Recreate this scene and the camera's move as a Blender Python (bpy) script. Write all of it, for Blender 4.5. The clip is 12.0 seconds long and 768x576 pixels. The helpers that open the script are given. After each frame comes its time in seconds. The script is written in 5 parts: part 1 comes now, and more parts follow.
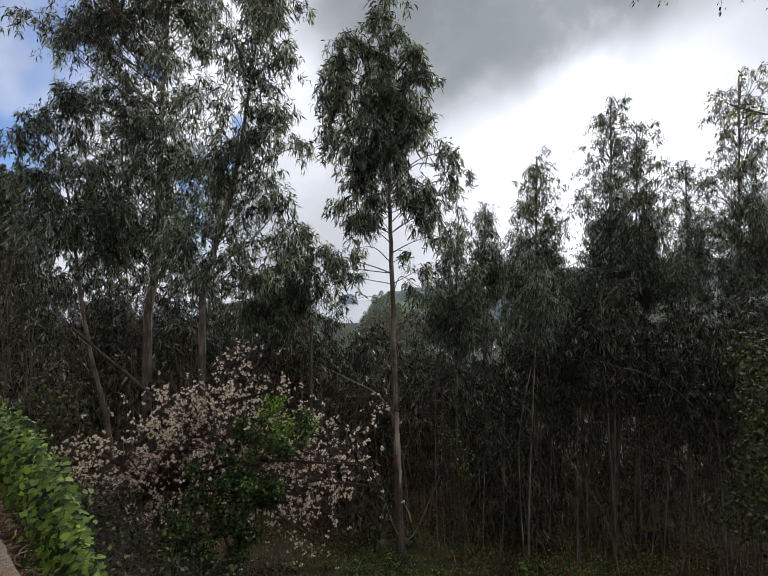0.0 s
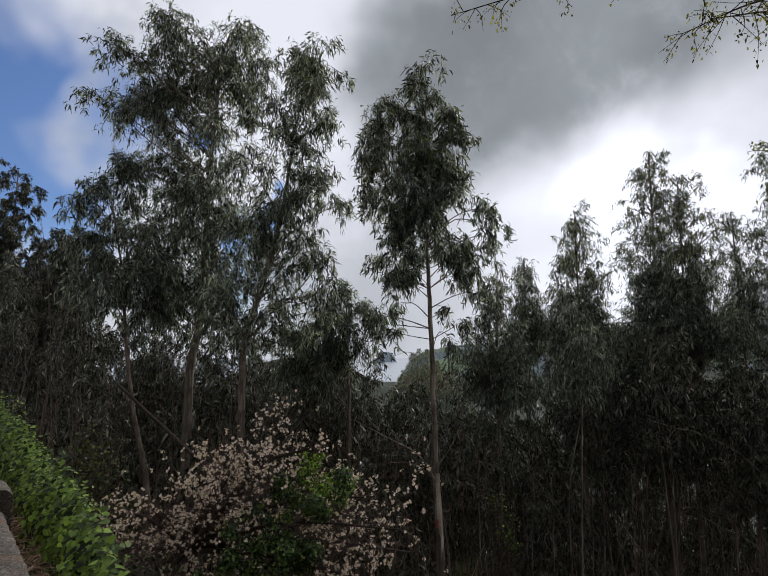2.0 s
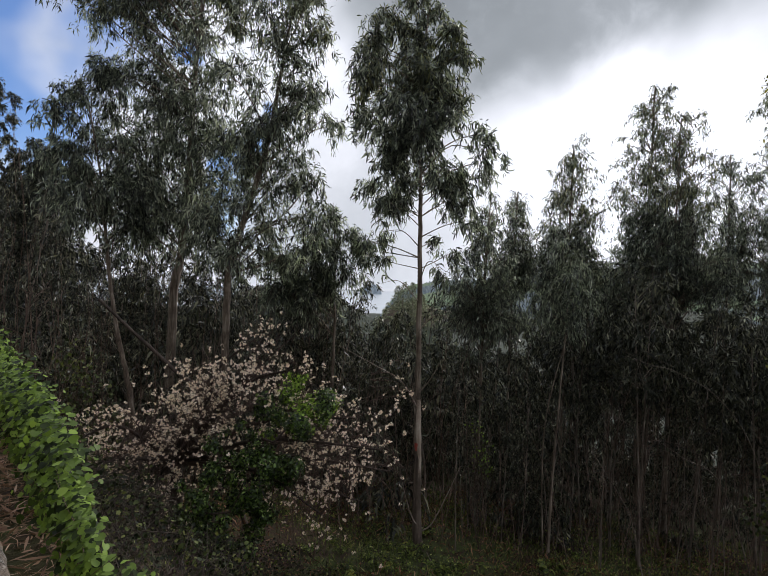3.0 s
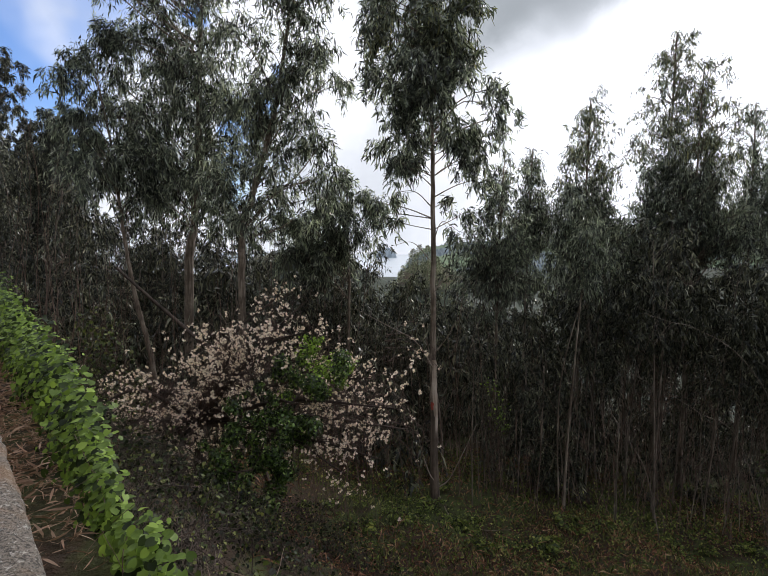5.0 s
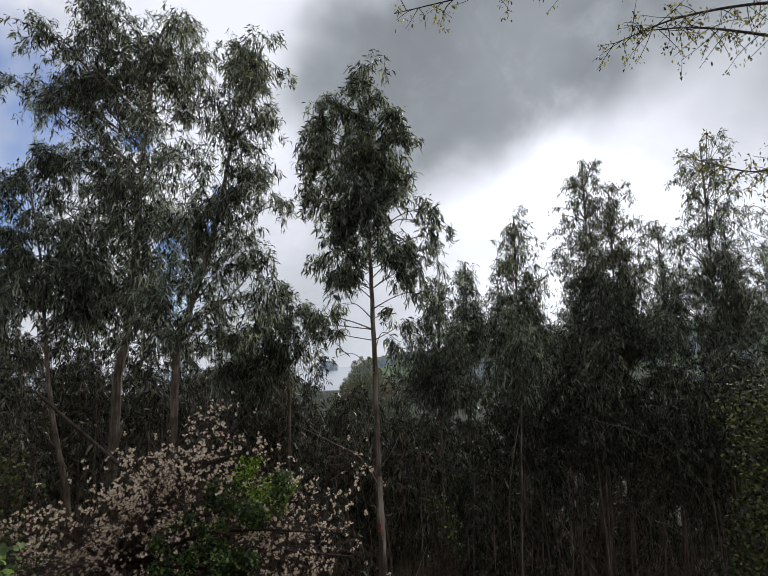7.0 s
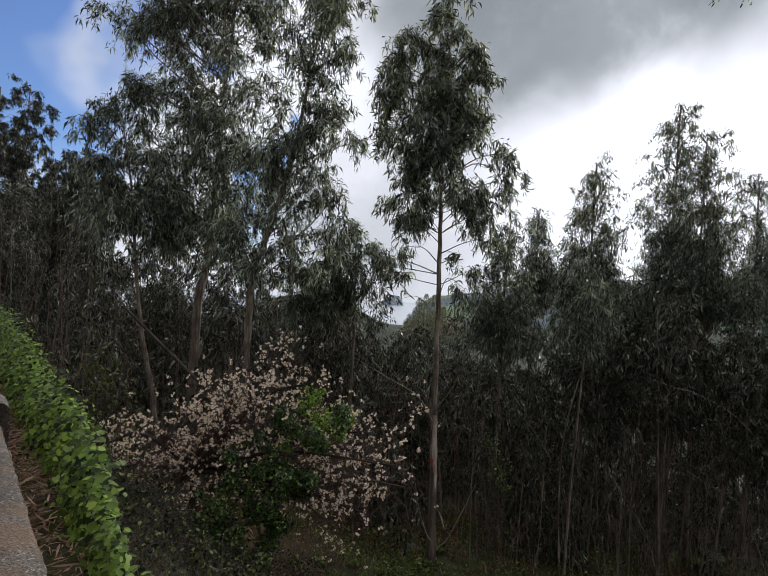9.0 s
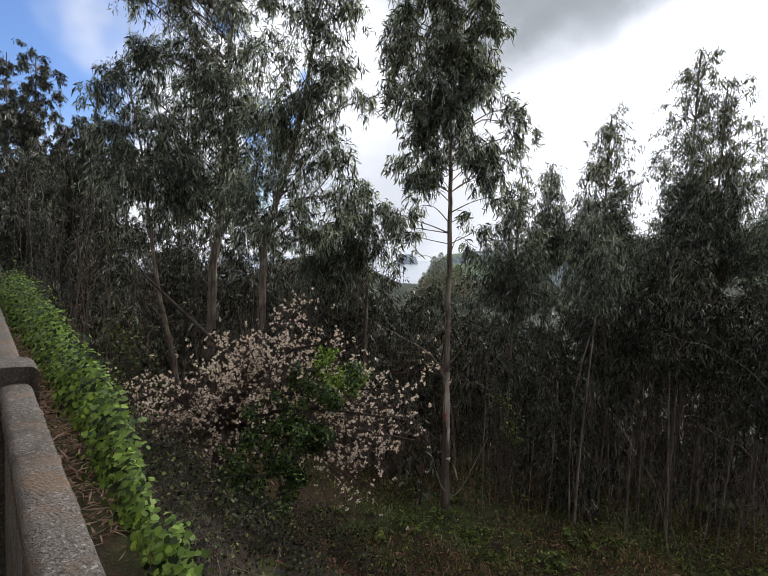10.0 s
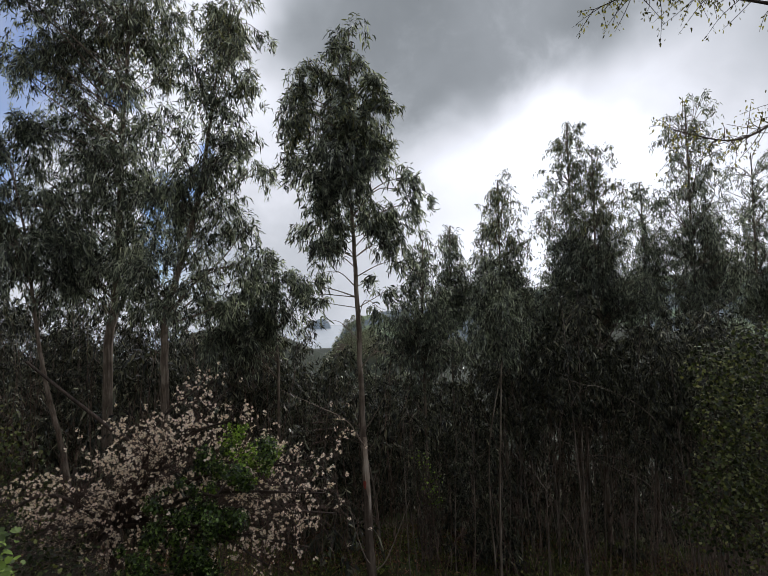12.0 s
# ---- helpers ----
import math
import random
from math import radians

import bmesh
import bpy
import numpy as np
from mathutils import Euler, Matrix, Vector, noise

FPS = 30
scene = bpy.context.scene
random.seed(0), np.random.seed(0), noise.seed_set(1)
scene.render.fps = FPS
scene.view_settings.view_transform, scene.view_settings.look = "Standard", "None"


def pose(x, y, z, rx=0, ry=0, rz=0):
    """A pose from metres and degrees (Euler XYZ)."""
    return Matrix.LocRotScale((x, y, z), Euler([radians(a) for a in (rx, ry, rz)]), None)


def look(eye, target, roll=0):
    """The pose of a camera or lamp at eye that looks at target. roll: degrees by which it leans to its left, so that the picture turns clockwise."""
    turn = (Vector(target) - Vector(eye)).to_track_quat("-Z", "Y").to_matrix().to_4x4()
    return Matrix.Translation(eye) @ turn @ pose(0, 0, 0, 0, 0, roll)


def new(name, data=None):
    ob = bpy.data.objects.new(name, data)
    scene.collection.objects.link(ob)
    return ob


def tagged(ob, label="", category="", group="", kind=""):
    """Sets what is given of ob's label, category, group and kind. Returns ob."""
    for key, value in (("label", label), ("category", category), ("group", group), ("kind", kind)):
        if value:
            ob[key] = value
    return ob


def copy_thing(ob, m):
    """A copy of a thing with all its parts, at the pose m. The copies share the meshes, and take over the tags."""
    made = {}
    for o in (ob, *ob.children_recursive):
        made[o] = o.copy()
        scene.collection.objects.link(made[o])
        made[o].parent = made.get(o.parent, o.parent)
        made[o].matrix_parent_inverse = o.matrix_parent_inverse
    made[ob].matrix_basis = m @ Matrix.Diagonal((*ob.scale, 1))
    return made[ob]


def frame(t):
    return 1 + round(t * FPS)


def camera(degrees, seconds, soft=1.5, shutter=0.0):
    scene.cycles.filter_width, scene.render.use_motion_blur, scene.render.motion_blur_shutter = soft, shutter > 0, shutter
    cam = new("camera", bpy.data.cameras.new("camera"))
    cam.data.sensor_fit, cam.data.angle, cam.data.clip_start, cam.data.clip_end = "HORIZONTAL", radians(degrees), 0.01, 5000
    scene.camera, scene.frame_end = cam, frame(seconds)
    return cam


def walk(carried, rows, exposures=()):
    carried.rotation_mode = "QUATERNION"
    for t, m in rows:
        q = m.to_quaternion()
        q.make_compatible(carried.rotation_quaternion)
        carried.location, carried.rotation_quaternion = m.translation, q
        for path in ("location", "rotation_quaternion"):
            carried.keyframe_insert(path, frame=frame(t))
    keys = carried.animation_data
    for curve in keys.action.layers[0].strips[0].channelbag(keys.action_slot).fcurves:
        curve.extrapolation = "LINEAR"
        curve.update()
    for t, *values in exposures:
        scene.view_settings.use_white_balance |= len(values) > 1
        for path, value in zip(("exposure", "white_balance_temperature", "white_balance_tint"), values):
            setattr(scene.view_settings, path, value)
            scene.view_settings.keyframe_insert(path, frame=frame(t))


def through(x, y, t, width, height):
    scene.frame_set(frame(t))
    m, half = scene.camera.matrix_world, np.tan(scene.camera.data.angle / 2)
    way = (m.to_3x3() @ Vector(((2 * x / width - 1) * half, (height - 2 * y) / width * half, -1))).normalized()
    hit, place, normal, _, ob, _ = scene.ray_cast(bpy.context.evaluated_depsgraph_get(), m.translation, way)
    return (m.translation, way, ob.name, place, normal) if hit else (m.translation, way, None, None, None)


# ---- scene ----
cam = camera(72, 12.0, soft=0.6)

EXPOSURES = ((0.0, 0.14), (1.0, 0.06), (2.0, -0.18), (2.5, 0.02), (3.0, 0.18), (3.5, 0.28), (5.5, 0.48), (6.0, 0.41), (6.5, 0.19),
             (8.5, -0.23), (9.0, 0.14), (9.5, 0.29), (10.0, 0.45), (11.0, 0.26), (12.0, -0.02))
PATH = [
    (0, (-0.006, -0.006, 5.999), (-0.004, 1.994, 6.023), -0.30),
    (0.5, (-0.076, 0.052, 5.991), (-0.018, 2.051, 6.049), 0.06),
    (1, (-0.081, 0.053, 5.992), (-0.071, 2.051, 6.078), 0.45),
    (1.5, (-0.073, 0.041, 5.986), (-0.123, 2.034, 6.154), 0.59),
    (2, (-0.030, 0.031, 5.956), (-0.167, 2.011, 6.199), -0.40),
    (2.5, (-0.031, 0.074, 5.943), (-0.130, 2.070, 6.017), 0.35),
    (3, (-0.064, 0.209, 5.866), (-0.151, 2.207, 5.856), 2.09),
    (3.5, (-0.066, 0.251, 5.858), (-0.126, 2.245, 5.721), 2.13),
    (3.7, (-0.072, 0.239, 5.857), (-0.158, 2.231, 5.698), 1.72),
    (5.3, (-0.035, 0.220, 5.837), (-0.176, 2.210, 5.696), 0.75),
    (5.5, (-0.038, 0.235, 5.836), (-0.134, 2.231, 5.746), 0.40),
    (6, (-0.041, 0.264, 5.838), (-0.050, 2.264, 5.805), -0.91),
    (6.5, (-0.047, 0.244, 5.835), (0.031, 2.240, 5.940), -1.84),
    (6.7, (-0.043, 0.210, 5.828), (0.056, 2.196, 6.041), -1.24),
    (8.3, (-0.015, 0.170, 5.854), (-0.119, 2.139, 6.191), 1.15),
    (8.5, (-0.019, 0.121, 5.904), (-0.127, 2.114, 6.033), 1.92),
    (9, (-0.010, 0.095, 5.946), (-0.181, 2.087, 5.974), 3.24),
    (9.5, (-0.005, 0.101, 5.944), (-0.198, 2.089, 5.843), 4.35),
    (10, (0.059, 0.011, 5.967), (-0.160, 1.995, 5.839), 2.03),
    (10.5, (0.094, -0.041, 5.969), (-0.052, 1.954, 5.922), 0.95),
    (11, (0.100, -0.058, 5.979), (0.018, 1.940, 5.932), 0.02),
    (11.5, (0.103, -0.044, 5.984), (0.134, 1.956, 6.000), -0.78),
    (12, (0.127, -0.040, 5.993), (0.236, 1.954, 6.105), -1.76),
]
walk(cam, [(t, look(eye, target, roll)) for t, eye, target, roll in PATH], EXPOSURES)

# ---------------------------------------------------------------- world and sun
SUN_DIR = Vector((0.42, 0.72, 0.55)).normalized()


class Nodes:
    """Small wrapper that keeps node code short."""

    def __init__(self, tree):
        self.tree = tree
        tree.nodes.clear()

    def add(self, kind, **props):
        node = self.tree.nodes.new(kind)
        for key, value in props.items():
            if key == "operation":
                node.operation = value
            elif key == "blend_type":
                node.blend_type = value
            elif key == "data_type":
                node.data_type = value
        return node

    def link(self, a, b):
        self.tree.links.new(a, b)

    def value(self, sock, v):
        if isinstance(v, (int, float, tuple, list)):
            sock.default_value = v
        else:
            self.link(v, sock)

    def math(self, op, a, b=0.0, clamp=False):
        n = self.add("ShaderNodeMath", operation=op)
        n.use_clamp = clamp
        self.value(n.inputs[0], a)
        self.value(n.inputs[1], b)
        return n.outputs[0]

    def mix(self, fac, a, b, blend="MIX"):
        n = self.add("ShaderNodeMix", data_type="RGBA", blend_type=blend)
        self.value(n.inputs[0], fac)
        self.value(n.inputs[6], a)
        self.value(n.inputs[7], b)
        return n.outputs[2]

    def noise(self, vector, scale, detail=4.0, rough=0.55, distort=0.0):
        n = self.add("ShaderNodeTexNoise")
        if vector is not None:
            self.link(vector, n.inputs["Vector"])
        n.inputs["Scale"].default_value = scale
        n.inputs["Detail"].default_value = detail
        n.inputs["Roughness"].default_value = rough
        n.inputs["Distortion"].default_value = distort
        return n.outputs["Fac"]

    def smooth(self, v, lo, hi, to_lo=0.0, to_hi=1.0):
        n = self.add("ShaderNodeMapRange")
        n.interpolation_type = "SMOOTHSTEP"
        self.value(n.inputs[0], v)
        for k, x in enumerate((lo, hi, to_lo, to_hi)):
            n.inputs[k + 1].default_value = x
        return n.outputs[0]

    def ramp(self, fac, *stops):
        n = self.add("ShaderNodeValToRGB")
        e = n.color_ramp.elements
        while len(e) < len(stops):
            e.new(0.5)
        for el, (p, c) in zip(e, stops):
            el.position, el.color = p, (*c, 1)
        self.link(fac, n.inputs[0])
        return n.outputs[0]


def make_world():
    world = bpy.data.worlds.new("cloudy_sky")
    world.use_nodes = True
    scene.world = world
    g = Nodes(world.node_tree)
    co = g.add("ShaderNodeTexCoord").outputs["Generated"]
    sky = g.add("ShaderNodeTexSky")
    sky.sky_type = "NISHITA"
    sky.sun_disc = False
    sky.sun_elevation = math.asin(SUN_DIR.z)
    sky.sun_rotation = math.atan2(SUN_DIR.x, SUN_DIR.y)
    blue = g.mix(1.0, sky.outputs[0], (0.084, 0.104, 0.146, 1), "MULTIPLY")
    # wavy direction, so that cloud edges are ragged
    warp = g.add("ShaderNodeTexNoise")
    warp.inputs["Scale"].default_value = 3.2
    warp.inputs["Detail"].default_value = 3.5
    warp.inputs["Roughness"].default_value = 0.6
    g.link(co, warp.inputs["Vector"])
    off = g.add("ShaderNodeVectorMath", operation="SUBTRACT")
    g.link(warp.outputs["Color"], off.inputs[0])
    off.inputs[1].default_value = (0.5, 0.5, 0.5)
    scaled = g.add("ShaderNodeVectorMath", operation="SCALE")
    g.link(off.outputs[0], scaled.inputs[0])
    scaled.inputs["Scale"].default_value = 0.13
    moved = g.add("ShaderNodeVectorMath", operation="ADD")
    g.link(co, moved.inputs[0])
    g.link(scaled.outputs[0], moved.inputs[1])
    way = moved.outputs[0]

    def toward(x, y, z, lo, hi):
        d = g.add("ShaderNodeVectorMath", operation="DOT_PRODUCT")
        g.link(way, d.inputs[0])
        d.inputs[1].default_value = Vector((x, y, z)).normalized()
        return g.smooth(d.outputs["Value"], math.cos(radians(lo)), math.cos(radians(hi)))

    billow = g.noise(way, 2.2, 4.0, 0.45, 0.2)
    fine = g.noise(way, 7.5, 6.0, 0.6, 0.2)
    mottled = g.math("ADD", g.math("MULTIPLY", billow, 0.8), g.math("MULTIPLY", fine, 0.2))
    bright = g.smooth(mottled, 0.38, 0.60, 0.68, 1.08)
    # the lit cloud bank in front of the sun, and the dark rain cloud beside it
    glow = toward(0.34, 0.90, 0.30, 26, 6)
    bright = g.math("ADD", bright, g.math("MULTIPLY", glow, 0.46))
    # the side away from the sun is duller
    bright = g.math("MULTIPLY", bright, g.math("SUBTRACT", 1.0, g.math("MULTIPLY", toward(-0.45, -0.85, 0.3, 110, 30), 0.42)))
    # its lower edge runs slantwise up to the right
    slope = g.add("ShaderNodeVectorMath", operation="DOT_PRODUCT")
    g.link(way, slope.inputs[0])
    slope.inputs[1].default_value = (-0.48, -0.223, 0.848)
    above = g.smooth(slope.outputs["Value"], -0.11, 0.07)
    dark = g.math("MULTIPLY", above, toward(0.25, 0.85, 0.44, 27, 8))
    bright = g.math("MULTIPLY", bright, g.smooth(g.math("MULTIPLY", dark, g.smooth(fine, 0.25, 0.6, 0.72, 1.0)), 0, 1, 1.0, 0.30))
    grey = toward(0.50, 0.76, 0.42, 16, 3)
    bright = g.math("MULTIPLY", bright, g.smooth(grey, 0, 1, 1.0, 0.74))
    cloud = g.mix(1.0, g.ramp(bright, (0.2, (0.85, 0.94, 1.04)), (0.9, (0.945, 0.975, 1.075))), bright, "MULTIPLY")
    gap = g.math("MAXIMUM", toward(-0.66, 0.70, 0.28, 19, 9), toward(-0.33, 0.92, 0.21, 6, 2))
    cover = g.math("SUBTRACT", 1.0, g.math("MULTIPLY", gap, g.smooth(billow, 0.35, 0.5)), True)
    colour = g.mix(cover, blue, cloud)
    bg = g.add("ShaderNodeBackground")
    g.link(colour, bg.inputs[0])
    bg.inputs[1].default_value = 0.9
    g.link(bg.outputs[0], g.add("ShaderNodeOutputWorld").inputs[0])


make_world()
sun = new("sun", bpy.data.lights.new("sun", "SUN"))
sun.data.energy, sun.data.angle, sun.data.color = 1.5, radians(14), (1.0, 0.96, 0.9)
sun.matrix_world = look(SUN_DIR * 50, (0, 0, 0))


# ---------------------------------------------------------------- materials
def material(name):
    m = bpy.data.materials.new(name)
    m.use_nodes = True
    return m, Nodes(m.node_tree)


def finish(g, colour, rough=0.8, bump=None, strength=0.3, distance=0.02, glow_through=0.0, spec=0.4):
    p = g.add("ShaderNodeBsdfPrincipled")
    g.value(p.inputs["Base Color"], colour)
    g.value(p.inputs["Roughness"], rough)
    p.inputs["Specular IOR Level"].default_value = spec
    if bump is not None:
        b = g.add("ShaderNodeBump")
        b.inputs["Strength"].default_value, b.inputs["Distance"].default_value = strength, distance
        g.link(bump, b.inputs["Height"])
        g.link(b.outputs[0], p.inputs["Normal"])
    out = g.add("ShaderNodeOutputMaterial")
    if glow_through:
        t = g.add("ShaderNodeBsdfTranslucent")
        g.value(t.inputs[0], g.mix(1.0, colour, (1.8, 1.85, 1.35, 1), "MULTIPLY"))
        mix = g.add("ShaderNodeMixShader")
        mix.inputs[0].default_value = glow_through
        g.link(p.outputs[0], mix.inputs[1])
        g.link(t.outputs[0], mix.inputs[2])
        g.link(mix.outputs[0], out.inputs[0])
    else:
        g.link(p.outputs[0], out.inputs[0])


def leaf_material(name, stops, rough=0.45, through=0.25, patch=0.6, spec=0.4, spread=True):
    m, g = material(name)
    rnd = g.add("ShaderNodeNewGeometry").outputs["Random Per Island"]
    obj = g.add("ShaderNodeTexCoord").outputs["Object"]
    large = g.noise(obj, patch, 3.0)
    fac = g.math("ADD", g.math("MULTIPLY", rnd, 0.7), g.math("MULTIPLY", large, 0.3))
    # stops pulled apart at random per leaf: shadow and highlight contrast painted into colour
    wide = []
    for k, (p, col) in enumerate(stops):
        f = k / (len(stops) - 1)
        wide.append((0.16 + 0.72 * p, tuple(min(0.9, v * (0.22 + 1.14 * f)) for v in col)) if spread else (p, col))
    finish(g, g.ramp(fac, *wide), rough, None, glow_through=through, spec=spec)
    return m


def bark_material(name, a, b, c, streak=1.0):
    m, g = material(name)
    tc = g.add("ShaderNodeTexCoord").outputs["Object"]
    stretch = g.add("ShaderNodeMapping")
    stretch.inputs["Scale"].default_value = (14, 14, 1.1)
    g.link(tc, stretch.inputs[0])
    lines = g.noise(stretch.outputs[0], 1.6, 6.0, 0.62, 0.4)
    blotch = g.noise(tc, 2.3, 5.0, 0.6, 0.5)
    fac = g.math("ADD", g.math("MULTIPLY", lines, 0.55), g.math("MULTIPLY", blotch, 0.45))
    finish(g, g.ramp(fac, (0.38, a), (0.5, b), (0.62, c)), 0.85, lines, 0.5 * streak, 0.02)
    return m


GUM_LEAF = leaf_material("gum_leaf", ((0.1, (0.038, 0.048, 0.038)), (0.45, (0.116, 0.138, 0.110)), (0.75, (0.216, 0.242, 0.196)), (1.0, (0.37, 0.39, 0.33))), 0.30, 0.48, spec=0.8)
GUM_LEAF_FRESH = leaf_material("gum_leaf_fresh", ((0.1, (0.06, 0.072, 0.036)), (0.5, (0.11, 0.125, 0.060)), (0.85, (0.19, 0.19, 0.09)), (1.0, (0.30, 0.28, 0.14))), 0.30, 0.42, spec=0.7)
# darker copy of gum_leaf: the thicket's deep shade is put into its colour
GUM_LEAF_SHADED = leaf_material("gum_leaf_shaded", ((0.1, (0.020, 0.024, 0.015)), (0.55, (0.052, 0.058, 0.036)), (0.85, (0.155, 0.158, 0.105)), (1.0, (0.33, 0.32, 0.22))), 0.36, 0.1, spec=0.35)
IVY_LEAF = leaf_material("ivy_leaf", ((0.1, (0.022, 0.048, 0.010)), (0.55, (0.056, 0.108, 0.020)), (0.85, (0.105, 0.175, 0.034)), (1.0, (0.19, 0.28, 0.07))), 0.32, 0.2)
LIME_LEAF = leaf_material("lime_leaf", ((0.1, (0.14, 0.24, 0.034)), (0.6, (0.23, 0.36, 0.052)), (1.0, (0.30, 0.42, 0.08))), 0.45, 0.35)
VINE_LEAF = leaf_material("vine_leaf", ((0.1, (0.062, 0.106, 0.025)), (0.4, (0.135, 0.212, 0.042)), (0.75, (0.185, 0.280, 0.050)), (1.0, (0.23, 0.32, 0.065))), 0.5, 0.28, 2.5, 0.22)
BRAMBLE_LEAF = leaf_material("bramble_leaf", ((0.1, (0.075, 0.115, 0.026)), (0.5, (0.16, 0.225, 0.045)), (0.85, (0.25, 0.29, 0.07)), (1.0, (0.36, 0.33, 0.11))), 0.45, 0.3, 0.9)
SHRUB_LEAF = leaf_material("shrub_leaf", ((0.1, (0.050, 0.074, 0.020)), (0.55, (0.095, 0.125, 0.034)), (0.85, (0.15, 0.17, 0.05)), (1.0, (0.22, 0.21, 0.08))), 0.5, 0.25)
# bramble leaves darkened so that the overshadowed bank's shade is in their colour
SHADED_BANK_LEAF = leaf_material("shaded_bank_leaf", ((0.1, (0.020, 0.030, 0.011)), (0.55, (0.040, 0.058, 0.017)), (0.85, (0.10, 0.125, 0.036)), (1.0, (0.20, 0.20, 0.07))), 0.6, 0.2, spec=0.2)
# olive leaves of the spur, lightened to paint in the distance haze
HAZY_SPUR_LEAF = leaf_material("hazy_spur_foliage", ((0.1, (0.15, 0.17, 0.12)), (0.55, (0.22, 0.24, 0.16)), (1.0, (0.31, 0.31, 0.22))), 0.7, 0.2, 0.05)
SPRING_LEAF = leaf_material("spring_leaf", ((0.1, (0.11, 0.11, 0.025)), (0.5, (0.20, 0.18, 0.04)), (1.0, (0.30, 0.27, 0.08))), 0.5, 0.4)
GRASS = leaf_material("grass_blade", ((0.1, (0.10, 0.145, 0.024)), (0.5, (0.165, 0.225, 0.040)), (0.8, (0.20, 0.215, 0.065)), (1.0, (0.32, 0.26, 0.13))), 0.6, 0.3, 0.35)
BRACKEN = leaf_material("dead_bracken", ((0.1, (0.15, 0.062, 0.036)), (0.55, (0.30, 0.130, 0.075)), (0.85, (0.36, 0.18, 0.105)), (1.0, (0.44, 0.27, 0.18))), 0.8, 0.15, 0.8)
PETAL = leaf_material("petal", ((0.1, (0.60, 0.45, 0.40)), (0.5, (0.75, 0.62, 0.55)), (1.0, (0.84, 0.77, 0.70))), 0.55, 0.3, 1.0, spread=False)
GUM_BARK = bark_material("gum_bark", (0.060, 0.042, 0.030), (0.165, 0.128, 0.098), (0.36, 0.30, 0.245))
THIN_BARK = bark_material("thin_gum_bark", (0.070, 0.052, 0.042), (0.17, 0.135, 0.110), (0.36, 0.30, 0.255))
STRAW = leaf_material("straw", ((0.1, (0.17, 0.095, 0.06)), (0.5, (0.36, 0.22, 0.15)), (1.0, (0.56, 0.41, 0.31))), 0.8, 0.1, 2.0, spread=False)
PLUM_BARK = bark_material("plum_bark", (0.026, 0.018, 0.014), (0.060, 0.042, 0.034), (0.12, 0.09, 0.075))
TWIG = bark_material("twig_bark", (0.09, 0.055, 0.042), (0.17, 0.115, 0.090), (0.28, 0.205, 0.165), 0.4)
PLUM_TWIG = bark_material("plum_twig", (0.040, 0.022, 0.018), (0.080, 0.048, 0.038), (0.16, 0.105, 0.085), 0.4)
PALE_TWIG = bark_material("pale_twig", (0.085, 0.050, 0.038), (0.17, 0.112, 0.086), (0.31, 0.225, 0.180), 0.4)


def concrete_material():
    m, g = material("weathered_concrete")
    tc = g.add("ShaderNodeTexCoord").outputs["Object"]
    grit = g.noise(tc, 210, 3.0, 0.6)
    pits = g.noise(tc, 110, 4.0, 0.7)
    stain = g.noise(tc, 6.0, 6.0, 0.65, 0.6)
    lichen = g.smooth(g.noise(tc, 22, 5.0, 0.7, 0.4), 0.62, 0.70)
    rust = g.smooth(g.noise(tc, 3.6, 5.0, 0.6, 0.8), 0.52, 0.66)
    base = g.ramp(stain, (0.3, (0.13, 0.108, 0.088)), (0.55, (0.235, 0.20, 0.168)), (0.75, (0.33, 0.285, 0.245)))
    base = g.mix(g.smooth(grit, 0.42, 0.50), g.mix(0.75, base, (0.045, 0.042, 0.038, 1)), base)
    base = g.mix(g.smooth(pits, 0.56, 0.64), base, g.mix(0.6, base, (0.62, 0.58, 0.53, 1)))
    base = g.mix(g.math("MULTIPLY", lichen, 0.6), base, (0.55, 0.54, 0.50, 1))
    base = g.mix(g.math("MULTIPLY", rust, 0.55), base, (0.30, 0.18, 0.10, 1))
    finish(g, base, 0.92, g.math("ADD", g.math("MULTIPLY", grit, 0.6), pits), 1.0, 0.012)
    return m


def ground_material():
    m, g = material("forest_floor")
    tc = g.add("ShaderNodeTexCoord").outputs["Object"]
    big = g.noise(tc, 0.5, 6.0, 0.6, 0.4)
    mid = g.noise(tc, 3.5, 6.0, 0.65, 0.3)
    small = g.noise(tc, 26, 5.0, 0.7)
    litter = g.ramp(small, (0.3, (0.024, 0.013, 0.008)), (0.55, (0.058, 0.032, 0.019)), (0.75, (0.15, 0.085, 0.050)))
    moss = g.ramp(mid, (0.3, (0.032, 0.042, 0.011)), (0.7, (0.085, 0.105, 0.028)))
    colour = g.mix(g.smooth(g.math("ADD", g.math("MULTIPLY", big, 0.6), g.math("MULTIPLY", mid, 0.4)), 0.45, 0.58), litter, moss)
    height = g.add("ShaderNodeSeparateXYZ")
    g.link(tc, height.inputs[0])
    woods = g.ramp(g.noise(tc, 0.22, 8.0, 0.7, 0.3), (0.35, (0.014, 0.021, 0.013)), (0.65, (0.036, 0.047, 0.026)))
    colour = g.mix(g.smooth(height.outputs["Z"], -1.5, -5.0), colour, woods)
    finish(g, colour, 0.95, g.math("ADD", small, g.math("MULTIPLY", mid, 0.8)), 0.8, 0.05)
    return m


